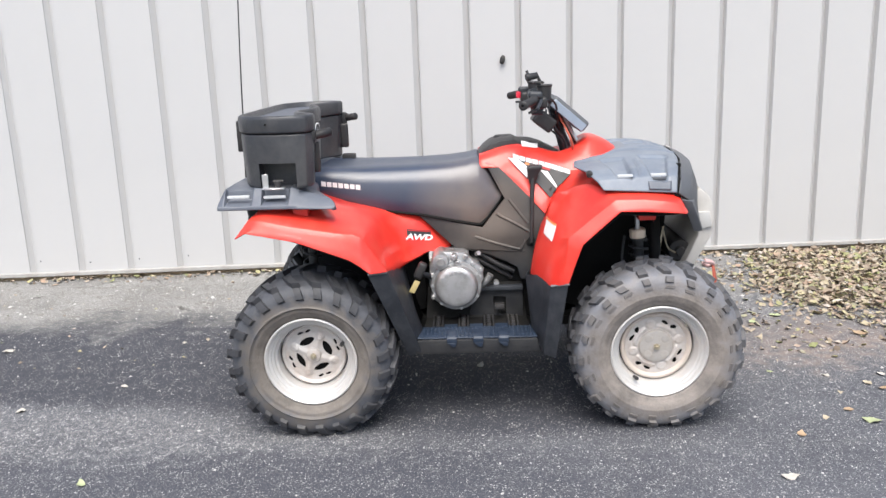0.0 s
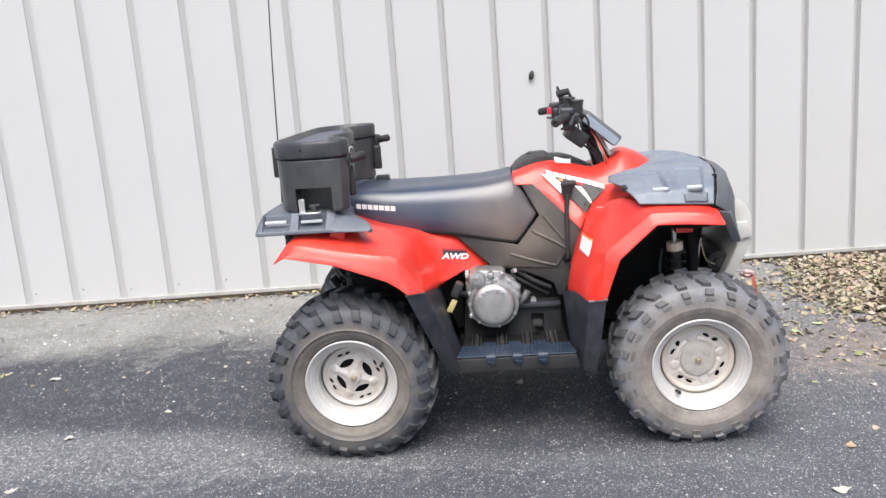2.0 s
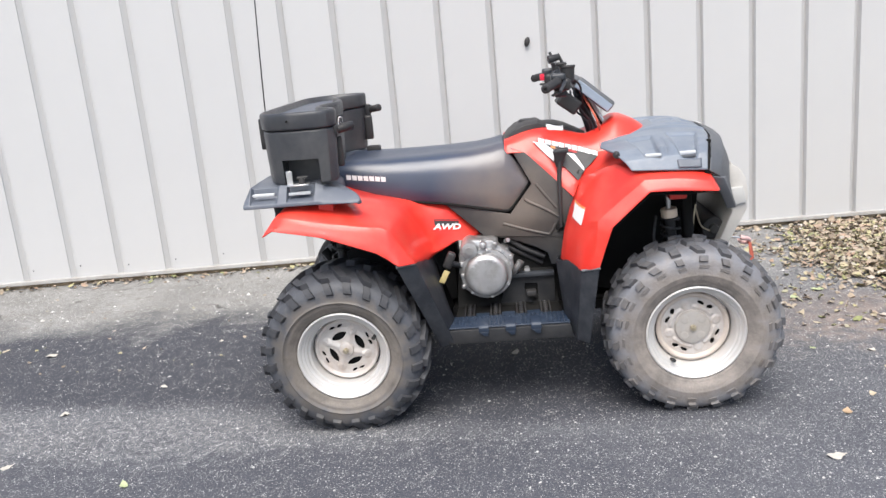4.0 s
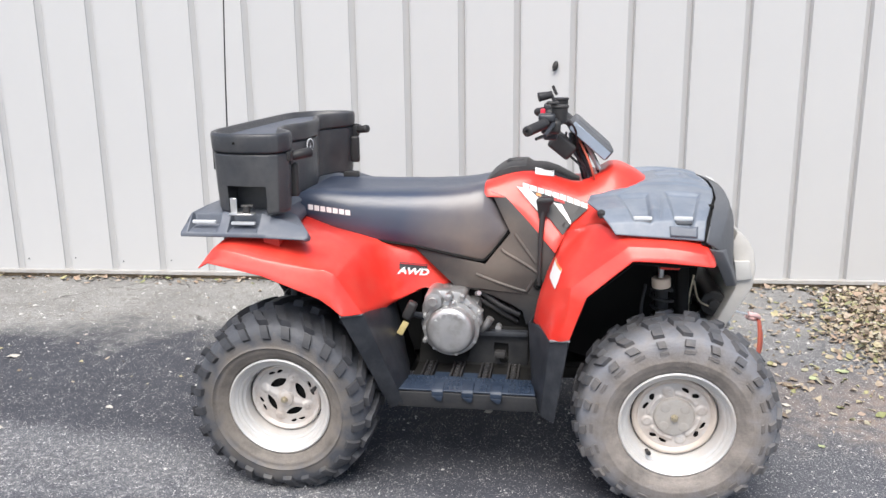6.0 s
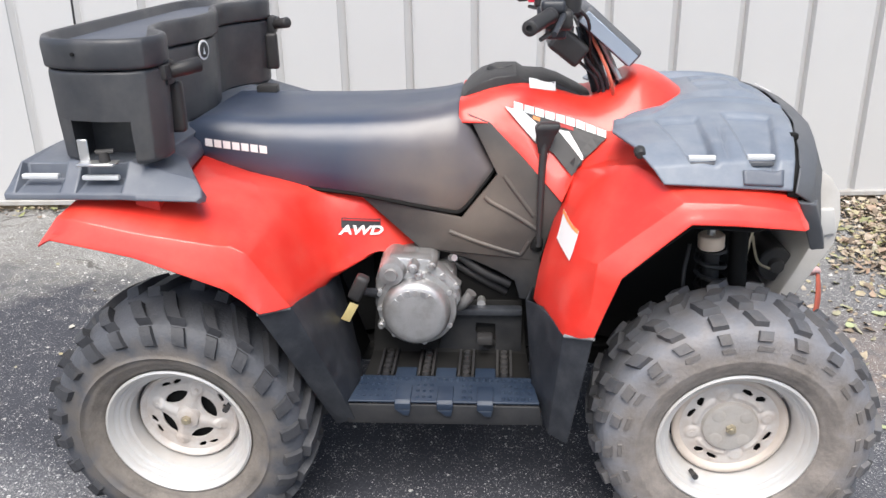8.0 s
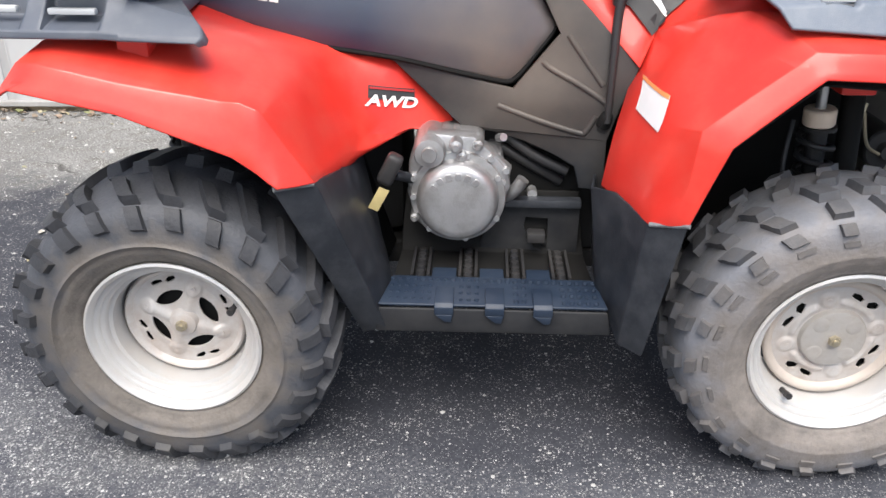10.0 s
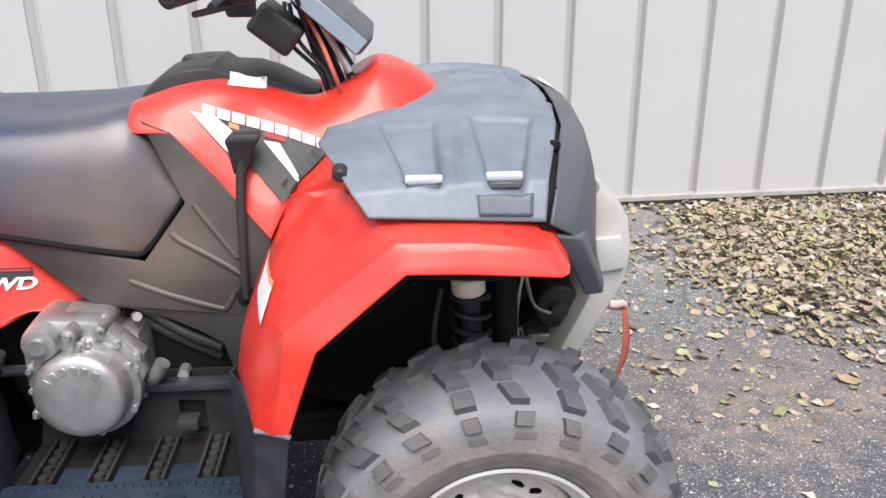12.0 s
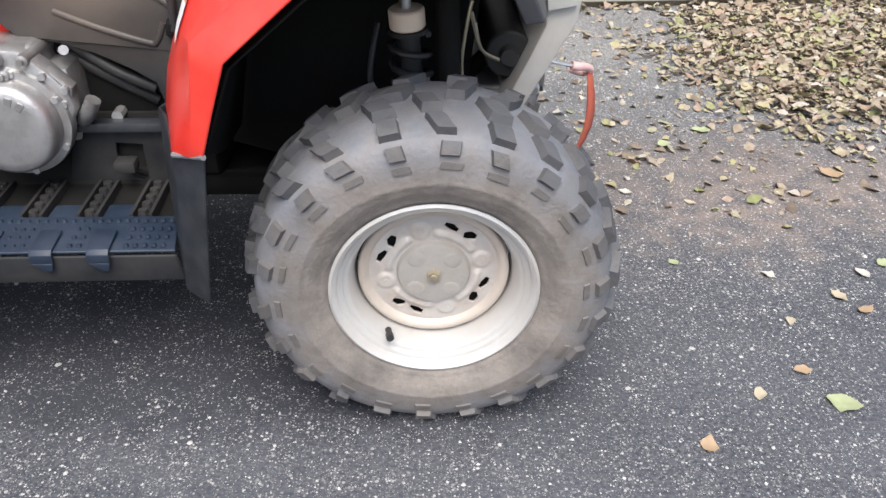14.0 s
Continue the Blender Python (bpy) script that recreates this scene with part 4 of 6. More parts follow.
# tank shroud
pod = []
for x, pr in ((0.150, ((0, 1.000), (0.10, 1.005), (0.15, 1.005), (0.178, 0.990), (0.195, 0.962))), (0.220, ((0, 1.025), (0.10, 1.034), (0.145, 1.030), (0.180, 1.000), (0.203, 0.962))),
              (0.300, ((0, 1.035), (0.095, 1.046), (0.135, 1.042), (0.178, 1.000), (0.228, 0.890))), (0.400, ((0, 1.010), (0.090, 1.024), (0.125, 1.018), (0.182, 0.965), (0.285, 0.786))),
              (0.440, ((0, 0.995), (0.085, 1.010), (0.12, 1.005), (0.182, 0.960), (0.234, 0.862))), (0.475, ((0, 0.985), (0.085, 1.003), (0.12, 0.998), (0.180, 0.962), (0.215, 0.90))),
              (0.525, ((0, 1.010), (0.085, 1.022), (0.12, 1.014), (0.172, 0.978), (0.200, 0.935))), (0.585, ((0, 1.062), (0.075, 1.060), (0.115, 1.045), (0.165, 0.990), (0.20, 0.945))),
              (0.620, ((0, 1.066), (0.065, 1.062), (0.10, 1.048), (0.15, 0.995), (0.19, 0.955))), (0.675, ((0, 1.040), (0.055, 1.036), (0.09, 1.018), (0.135, 0.985), (0.18, 0.95))), (0.715, ((0, 1.010), (0.05, 1.004), (0.08, 0.992), (0.12, 0.97), (0.16, 0.945)))):
    pod.append([(x, -y, z) for y, z in pr[::-1]] + [(x, y, z) for y, z in pr[1:]])
shroud = part("tank_shroud", soften(loft(dense(pod, 4)), 5), RED, atv, "glossy red tank shroud with side graphics", 34, 0.004, 0.004)
con = []
for x, hw, z in ((0.150, 0.10, 1.004), (0.17, 0.115, 1.028), (0.20, 0.12, 1.050), (0.24, 0.115, 1.064), (0.29, 0.105, 1.066), (0.31, 0.10, 1.054), (0.36, 0.095, 1.052), (0.40, 0.09, 1.040), (0.45, 0.085, 1.015), (0.48, 0.08, 0.998)):
    con.append([(x, -hw - 0.006, z - 0.03), (x, -hw, z - 0.006), (x, -hw + 0.02, z), (x, 0, z + 0.004), (x, hw - 0.02, z), (x, hw, z - 0.006), (x, hw + 0.006, z - 0.03)])
cover = part("tank_cover", loft(con), BLACK, atv, "black plastic tank cover", 30, 0.004, 0.004)
part("fuel_cap", weld(shifted(lathe([(0.0005, 0.02), (0.03, 0.02), (0.036, 0.014), (0.038, 0.0)], 24), Matrix.Translation((0.25, 0, 1.052)) @ Matrix.Rotation(radians(90), 4, "X"))), BLACK, atv)


def drape(bm, targets, lift, s=-1):
    """Lays a print on the outside of the given parts, as seen from the side."""
    trees = []
    for t in targets:
        tb = bmesh.new()
        tb.from_mesh(t.data)
        trees.append(BVHTree.FromBMesh(tb))
        tb.free()
    last = None
    for v in bm.verts:
        best = None
        for t in trees:
            hit, normal = t.ray_cast(Vector((v.co.x, 2 * s, v.co.z)), Vector((0, -s, 0)))[:2]
            if hit is not None and (best is None or hit.y * s > best[0].y * s):
                best = (hit, normal if normal.y * s > 0 else -normal)
        best = best or last
        if best is None:
            continue
        last = best
        v.co = (best[0] if abs(best[0].x - v.co.x) < 0.001 else Vector((v.co.x, best[0].y, v.co.z))) + best[1] * lift
    return bm


def cut(bm, n=2):
    bmesh.ops.triangulate(bm, faces=bm.faces)
    for _ in range(n):
        bmesh.ops.subdivide_edges(bm, edges=bm.edges[:], cuts=1, use_grid_fill=True)
    return bm


def sheet(loop):
    """A flat print in the x-z plane."""
    bm = bmesh.new()
    bm.faces.new([bm.verts.new((x, 0, z)) for x, z in loop])
    return bm


def bar_shape(x, z, w, h, fall):
    """A plain bar sloping by fall along its width."""
    return [(x, z), (x + w, z + fall), (x + w, z + h + fall), (x, z + h)]


guards = {}
for o in atv.children:
    if o.name.startswith(("rear_mudguard", "front_mudguard", "tank_shroud", "seat")):
        guards[o.name] = o
near_rear, far_rear = guards["rear_mudguard"], guards["rear_mudguard.001"]
near_front, far_front = guards["front_mudguard"], guards["front_mudguard.001"]
for s, rear, front in ((-1, near_rear, near_front), (1, far_rear, far_front)):
    for i, x in enumerate([-0.478 + i * 0.0228 for i in range(7)]):
        z = 0.914 - i * 0.0028
        part("seat_mark", drape(sheet(bar_shape(x, z, 0.0185, 0.0190, -0.0025)), [seat], 0.002, s), WHITE, seat, "", 0)
    on = [shroud, front]
    gr = part("graphic", drape(cut(sheet([(0.2612, 0.995), (0.30, 0.990), (0.5098, 0.9245), (0.470, 0.903), (0.4323, 0.8845), (0.4215, 0.8408), (0.3777, 0.892), (0.3355, 0.914)]), 3), on, 0.0085, s), INK, shroud, "black printed shard graphic", 0)
    part("white_shard", drape(cut(sheet([(0.2612, 0.995), (0.305, 0.985), (0.340, 0.955), (0.3355, 0.9163)]), 3), on, 0.0098, s), WHITE, gr, "", 0)
    part("white_shard", drape(cut(sheet([(0.388, 0.942), (0.4174, 0.936), (0.4560, 0.876), (0.4478, 0.874)]), 3), on, 0.0098, s), WHITE, gr, "", 0)
    for i, x in enumerate([0.2825 + i * 0.0253 for i in range(9)]):
        part("name_mark", drape(cut(sheet(bar_shape(x, 0.9895 - i * 0.00755, 0.0222, 0.0155, -0.0066)), 1), on, 0.0110, s), WHITE, gr, "", 0)
    part("red_mark", drape(cut(sheet([(0.390, 0.948), (0.427, 0.937), (0.427, 0.945), (0.390, 0.957)]), 1), on, 0.0110, s), REDINK, gr, "", 0)
    part("orange_mark", drape(cut(sheet([(0.3283, 0.966), (0.346, 0.960), (0.346, 0.968), (0.3283, 0.974)]), 1), on, 0.0110, s), ORANGE, gr, "", 0)
    part("warning_label", drape(cut(sheet([(0.322, 1.050), (0.388, 1.039), (0.388, 1.021), (0.322, 1.032)]), 2), [cover, shroud], 0.004, s), WHITE, cover, "plain white warning label", 0)
    st = part("safety_label", drape(cut(sheet([(0.4075, 0.779), (0.430, 0.776), (0.4095, 0.718), (0.389, 0.727)]), 3), [front], 0.0055, s), WHITE, front, "white safety label with orange band", 0)
    part("label_band", drape(cut(sheet([(0.4075, 0.779), (0.430, 0.776), (0.4275, 0.769), (0.4055, 0.773)]), 3), [front], 0.0066, s), ORANGE, st, "", 0)
    m = Matrix.Translation((-0.100, 0, 0.696)) @ Matrix.Rotation(radians(90), 4, "X") @ Matrix.Rotation(radians(-9.5), 4, "Z") @ Matrix.Diagonal((1.34 * -s, 0.92, 1, 1))
    bar = part("badge_backing", drape(cut(sheet([(-0.147, 0.733), (-0.055, 0.717), (-0.053, 0.692), (-0.148, 0.709)]), 3), [rear], 0.0055, s), INK, rear, "black backing of drive badge", 0)
    part("badge_letters", drape(lettering("AWD", 0.031, 0.0, m, 0.12), [rear], 0.0068, s), WHITE, bar, "white letters AWD", 0)
    part("badge_bar", drape(sheet([(-0.145, 0.7295), (-0.057, 0.7145), (-0.057, 0.7105), (-0.145, 0.7255)]), [rear], 0.0085, s), REDINK, bar, "", 0)


# front hood and rack
A0 = [(0.582, -0.560, 0.915), (0.560, -0.545, 0.945), (0.532, -0.47, 0.970), (0.500, -0.36, 0.976), (0.515, -0.27, 0.980), (0.550, -0.215, 0.985), (0.638, -0.155, 0.992), (0.695, -0.075, 1.003), (0.705, 0, 1.008)]
A1 = [(0.842, -0.542, 0.896), (0.850, -0.510, 0.950), (0.866, -0.45, 0.966), (0.885, -0.37, 0.982), (0.900, -0.30, 0.987), (0.908, -0.24, 0.990), (0.916, -0.16, 0.993), (0.920, -0.08, 0.995), (0.922, 0, 0.996)]
RISE = (0, 0.003, 0.008, 0.013, 0.018, 0.022, 0.025, 0.027, 0.028)


def ease(v):
    v = min(1.0, max(0.0, v))
    return v * v * (3 - 2 * v)


def pocket(x, y, far, near, l0, r0, l1, r1, soft=0.014):
    """How far inside a four-sided hollow a place lies, 0 to 1; its sides lean from the far to the near edge."""
    f = (y - far) / (near - far)
    left, right = l0 + (l1 - l0) * f, r0 + (r1 - r0) * f
    return ease((far - y) / soft + 0.5) * ease((y - near) / soft + 0.5) * ease((x - left) / soft + 0.5) * ease((right - x) / soft + 0.5)


def hood_relief(x, y):
    """The moulded relief of the rack cover: two hollows with tie bars, a shoulder, a trough and the raised middle."""
    h = -0.022 * pocket(x, y, -0.315, -0.528, 0.600, 0.692, 0.638, 0.690) * (0.55 + 0.45 * ease((-0.32 - y) / 0.16))
    h -= 0.022 * pocket(x, y, -0.290, -0.522, 0.752, 0.860, 0.758, 0.812) * (0.55 + 0.45 * ease((-0.30 - y) / 0.16))
    edge = -0.280 + 0.10 * ease((x - 0.58) / 0.12)
    h += 0.006 * math.exp(-((y - edge + 0.012) / 0.012) ** 2)
    h -= 0.012 * ease((y - edge) / 0.016) * (1 - 0.8 * ease((y - edge - 0.035) / 0.05))
    h -= 0.008 * pocket(x, y, -0.015, -0.085, 0.745, 0.83, 0.755, 0.84) + 0.008 * pocket(x, y, -0.015, -0.085, 0.855, 0.90, 0.862, 0.905)
    h -= 0.007 * math.exp(-((x - 0.725 - 0.08 * (y + 0.40)) / 0.006) ** 2) * ease((y + 0.53) / 0.05) * ease((-0.33 - y) / 0.05)
    return h


def across(rows, f):
    g = f * (len(rows) - 1)
    i = min(int(g), len(rows) - 2)
    return mixp(rows[i], rows[i + 1], g - i)


def hood_place(t, f):
    x, y, z = mixp(across(A0, f), across(A1, f), t)
    z += across([(r, 0) for r in RISE], f)[0] * math.sin(math.pi * t) ** 0.7
    d = hood_relief(x, y)
    # the hollows sink inwards, square to the slope
    return (x, y - 0.45 * d * ease((-0.40 - y) / 0.08), z + d)


cols = []
for i in range(73):
    row = [hood_place(i / 72, j / 80) for j in range(81)]
    cols.append(row + [(x, -y, z) for x, y, z in row[:-1][::-1]])
hood = part("front_rack", loft(cols), RACK, atv, "slate-grey moulded front rack cover", 60, 0.006)
for s in (-1, 1):
    for x0, x1, y, z in ((0.636, 0.692, -0.510, 0.957), (0.757, 0.813, -0.498, 0.956)):
        part("tie_bar", rounded(block(x0, x1, -s * y - 0.007, -s * y + 0.007, z - 0.0055, z + 0.0055), 0.004, 2), BARM, hood, "pale metal tie-down bar")
        # a solid darker block stands in for the dark slot under the bar
        part("slot", rounded(block(x0 + 0.004, x1 - 0.002, -s * (y - 0.004) - 0.004, -s * (y - 0.004) + 0.004, z - 0.018, z - 0.008), 0.002, 1), NOSE, hood)
    # laid on, not sunk: the recess's dark is put into the plate's colour
    part("side_recess", loft([both([(x, y - 0.006, z + 0.003) for x, y, z in (hood_place(0.62 + 0.025 * i, 0.016 + 0.0115 * j) for i in range(13))], s) for j in range(7)]), RACK_DIM, hood, "darker plate standing for a recess in the rack side", 60, 0.003)
    part("latch_knob", rounded(rod((0.541, -s * -0.505, 0.962), (0.541, -s * -0.480, 0.966), 0.011, 0.013, 14), 0.003, 1), BLACK, hood)
    part("seam_clip", rounded(block(0.872, 0.888, -s * -0.40 - 0.010, -s * -0.40 + 0.010, 0.970, 0.983), 0.003, 2), DARK, hood)
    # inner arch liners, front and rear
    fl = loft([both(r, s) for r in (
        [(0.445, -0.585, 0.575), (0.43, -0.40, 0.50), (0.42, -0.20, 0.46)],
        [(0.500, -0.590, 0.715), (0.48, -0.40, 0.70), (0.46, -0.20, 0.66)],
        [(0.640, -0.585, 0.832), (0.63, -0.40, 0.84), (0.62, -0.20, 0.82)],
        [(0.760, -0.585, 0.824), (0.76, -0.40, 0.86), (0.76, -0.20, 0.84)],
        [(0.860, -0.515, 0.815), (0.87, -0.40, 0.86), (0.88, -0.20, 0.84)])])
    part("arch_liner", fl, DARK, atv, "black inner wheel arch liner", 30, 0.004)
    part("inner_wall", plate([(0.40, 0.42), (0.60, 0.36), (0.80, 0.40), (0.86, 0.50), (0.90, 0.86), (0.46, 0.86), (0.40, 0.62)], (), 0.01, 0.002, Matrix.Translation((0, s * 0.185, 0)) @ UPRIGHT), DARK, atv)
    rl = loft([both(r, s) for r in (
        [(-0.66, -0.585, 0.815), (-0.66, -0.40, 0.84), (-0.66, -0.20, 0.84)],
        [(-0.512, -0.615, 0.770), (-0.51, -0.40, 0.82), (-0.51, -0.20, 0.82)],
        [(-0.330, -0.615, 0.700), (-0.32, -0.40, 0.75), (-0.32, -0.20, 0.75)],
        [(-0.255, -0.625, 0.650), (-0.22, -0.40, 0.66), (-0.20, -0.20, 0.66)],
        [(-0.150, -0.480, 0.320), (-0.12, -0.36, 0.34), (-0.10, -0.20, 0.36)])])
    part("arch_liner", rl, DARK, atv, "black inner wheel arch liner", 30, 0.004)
    # suspension
    top, low = (0.742, s * 0.335, 0.800), (0.772, s * 0.315, 0.40)
    d = Vector(low) - Vector(top)
    at = lambda f: tuple(Vector(top) + d * f)
    shock = part("front_shock", tube([at(0.20), at(0.5), low], 0.020, 14, 4), BLACK, atv, "black coil-over front shock absorber")
    part("shock_rod", rod(at(-0.04), at(0.2), 0.010, 0.010, 12), STEEL, shock, "bright shock rod")
    part("collar", rounded(rod(at(0.185), at(0.27), 0.031, 0.031, 24), 0.003, 1), CREAM, shock, "off-white adjuster collar")
    part("spring_seat", rod(at(0.272), at(0.288), 0.035, 0.035, 24), BLACK, shock)
    coil = [tuple(Vector(at(0.30 + 0.60 * i / 70)) + Vector((0.034 * math.cos(i * 0.62), 0.034 * math.sin(i * 0.62), 0))) for i in range(71)]
    part("spring", tube(coil, 0.0058, 8, 1), BLACK, shock, "glossy black coil spring")
    part("strut_leg", tube([(0.815, s * 0.30, 0.80), (0.82, s * 0.33, 0.55), (0.80, s * 0.38, 0.32)], 0.022, 12, 4), DARK, atv)
    part("suspension_arm", tube([(0.66, s * 0.14, 0.36), (0.74, s * 0.30, 0.31), (0.79, s * 0.42, 0.29)], 0.015, 10, 4), DARK, atv)
    part("suspension_arm", tube([(0.92, s * 0.14, 0.36), (0.86, s * 0.30, 0.31), (0.79, s * 0.42, 0.29)], 0.015, 10, 4), DARK, atv)
    part("drive_shaft", rod((0.79, s * 0.12, 0.34), (0.79, s * 0.44, 0.305), 0.018, 0.018, 12), DARK, atv)
    part("brake_hose", tube([(0.70, s * 0.33, 0.70), (0.685, s * 0.36, 0.62), (0.70, s * 0.36, 0.54), (0.725, s * 0.36, 0.48)], 0.005, 8, 5), BLACK, atv)
    part("wiring", tube([(0.862, s * 0.27, 0.72), (0.850, s * 0.28, 0.66), (0.845, s * 0.29, 0.60), (0.86, s * 0.30, 0.53)], 0.0035, 6, 5), BRASS, atv, "yellow wiring loop")
    part("wiring", tube([(0.862, s * 0.27, 0.70), (0.880, s * 0.27, 0.635), (0.915, s * 0.26, 0.61)], 0.0035, 6, 5), BRASS, atv, "yellow wiring loop")
    part("suspension_arm", tube([(-0.36, s * 0.14, 0.36), (-0.44, s * 0.28, 0.32), (-0.50, s * 0.40, 0.30)], 0.015, 10, 4), DARK, atv)
    part("suspension_arm", tube([(-0.62, s * 0.14, 0.36), (-0.56, s * 0.28, 0.32), (-0.50, s * 0.40, 0.30)], 0.015, 10, 4), DARK, atv)
    part("drive_shaft", rod((-0.5, s * 0.12, 0.34), (-0.5, s * 0.42, 0.305), 0.018, 0.018, 12), DARK, atv)
    rs = part("rear_shock", tube([(-0.52, s * 0.28, 0.78), (-0.51, s * 0.33, 0.38)], 0.018, 12), BLACK, atv, "black coil-over rear shock absorber")
    coil = [(-0.52 + 0.034 * math.cos(i * 0.62), s * (0.285 + 0.0006 * i) + 0.034 * math.sin(i * 0.62), 0.74 - 0.0046 * i) for i in range(71)]
    part("spring", tube(coil, 0.0055, 8, 1), BLACK, rs)
    part("red_bracket", rounded(block(0.728, 0.792, s * 0.42 - 0.03, s * 0.42 + 0.03, 0.780, 0.83), 0.008, 2), RED, atv)
    part("rack_post", rounded(block(-0.530, -0.475, -s * -0.525 - 0.025, -s * -0.525 + 0.025, 0.845, 0.90), 0.008, 2), RED, atv)

# dark filler under the joint, so that the wall does not show through
for s in (-1, 1):
    seam = [(x, -s * y, z) for x, y, z in A1]
    part("seam_strip", loft([[(x - 0.008, y, z - 0.010) for x, y, z in seam], [(x + 0.014, y, z - 0.014) for x, y, z in seam]]), DARK, atv, "dark strip closing the gap between rack cover and nose", 60, 0.003)

# nose cover, bumper, lamps, winch
for s in (-1, 1):
    ns = loft([both(r, s) for r in (
        [(0.848, -0.546, 0.893), (0.858, -0.522, 0.932), (0.876, -0.45, 0.960), (0.894, -0.36, 0.973), (0.912, -0.29, 0.984), (0.928, -0.13, 0.994), (0.934, 0, 0.997)],
        [(0.885, -0.522, 0.868), (0.902, -0.488, 0.912), (0.926, -0.42, 0.942), (0.942, -0.34, 0.960), (0.956, -0.26, 0.972), (0.966, -0.12, 0.980), (0.970, 0, 0.982)],
        [(0.912, -0.492, 0.828), (0.930, -0.455, 0.868), (0.952, -0.39, 0.896), (0.964, -0.32, 0.912), (0.974, -0.25, 0.924), (0.984, -0.12, 0.932), (0.988, 0, 0.935)],
        [(0.935, -0.468, 0.775), (0.948, -0.435, 0.795), (0.958, -0.38, 0.82), (0.965, -0.31, 0.84), (0.972, -0.24, 0.85), (0.980, -0.12, 0.86), (0.984, 0, 0.862)],
        [(0.942, -0.452, 0.745), (0.955, -0.420, 0.742), (0.962, -0.36, 0.75), (0.966, -0.30, 0.77), (0.970, -0.23, 0.78), (0.978, -0.12, 0.79), (0.982, 0, 0.795)])])
    part("nose_cover", ns, NOSE, atv, "faded dark grey plastic nose cover", 30, 0.006, 0.005)
    lb = loft([both(r, s) for r in ([(0.860, -0.530, 0.872), (0.900, -0.480, 0.80), (0.932, -0.445, 0.735)], [(0.900, -0.515, 0.862), (0.936, -0.475, 0.79), (0.958, -0.445, 0.735)], [(0.93, -0.44, 0.86), (0.955, -0.41, 0.78), (0.968, -0.41, 0.735)])])
    part("nose_lobe", lb, NOSE, atv, "", 40, 0.012, 0.005)
part("front_label", loft([[(0.941, 0.045, 1.0005), (0.941, 0.115, 0.9995)], [(0.962, 0.045, 0.9905), (0.962, 0.115, 0.9885)]]), WHITE, atv, "faded white label on the nose", 0, 0.002)
PAD = material("pale_pad_plastic", (0.46, 0.455, 0.445), 0.4, vary=0.06, scale=8, dirt=(0.45, 0.44, 0.42), dirt_amount=0.3)
bo = [(0.985, 0.877), (1.020, 0.850), (1.042, 0.815), (1.052, 0.756), (1.046, 0.691), (1.008, 0.620), (0.964, 0.540), (0.925, 0.475), (0.895, 0.480), (0.927, 0.551), (0.962, 0.625), (0.988, 0.685), (0.982, 0.76), (0.970, 0.84)]
bmp = plate(bo, (), 0.60, 0.010, UPRIGHT)
part("front_bumper", bmp, BUMPER, atv, "scuffed silver plastic front bumper", 40)
for s in (-1, 1):
    part("bumper_pad", plate([(0.979, 0.780), (1.027, 0.782), (1.040, 0.722), (0.988, 0.713)], (), 0.02, 0.006, Matrix.Translation((0, s * 0.305, 0)) @ UPRIGHT), PAD, atv, "smooth pale grey bumper end pad", 40)
part("bumper_slot", rounded(block(1.035, 1.052, -0.15, 0.15, 0.70, 0.75), 0.006, 2), DARK, atv)
part("winch", join(rounded(rod((0.934, -0.245, 0.614), (0.934, 0.20, 0.614), 0.044, 0.044, 28), 0.004, 1), rod((0.934, -0.262, 0.614), (0.934, -0.245, 0.614), 0.016, 0.02, 16)), BLACK, atv, "black winch drum", 40)
part("winch_plate", rounded(block(0.88, 1.0, -0.22, 0.22, 0.525, 0.545), 0.004, 1), STEEL, atv)
hook = part("winch_hook", tube([(1.098, -0.02, 0.512), (1.115, -0.015, 0.507), (1.138, 0.012, 0.496), (1.150, 0.030, 0.482), (1.135, 0.045, 0.472), (1.112, 0.030, 0.482), (1.100, 0.0, 0.498)], (0.010, 0.007), 10, 6), HOOKM, atv, "pale pink coated winch hook")
part("winch_rope", tube([(0.99, -0.01, 0.545), (1.05, -0.02, 0.522), (1.10, -0.02, 0.511)], 0.0035, 8, 5), STEEL, hook, "thin steel winch rope")
part("hook_strap", loft([[(1.140 + dx + w * 0.75 * k, 0.02 + w * 0.65 * k, z) for w in (-0.014, 0.0, 0.014)] for dx, z, k in
                              ((0.006, 0.487, 0.55), (0.012, 0.455, 0.75), (0.017, 0.42, 0.95), (0.019, 0.385, 1.05), (0.016, 0.35, 1.05), (0.006, 0.315, 0.9), (-0.008, 0.285, 0.65), (-0.014, 0.270, 0.5))]), STRAP, hook, "worn red webbing strap", 60, 0.0025)

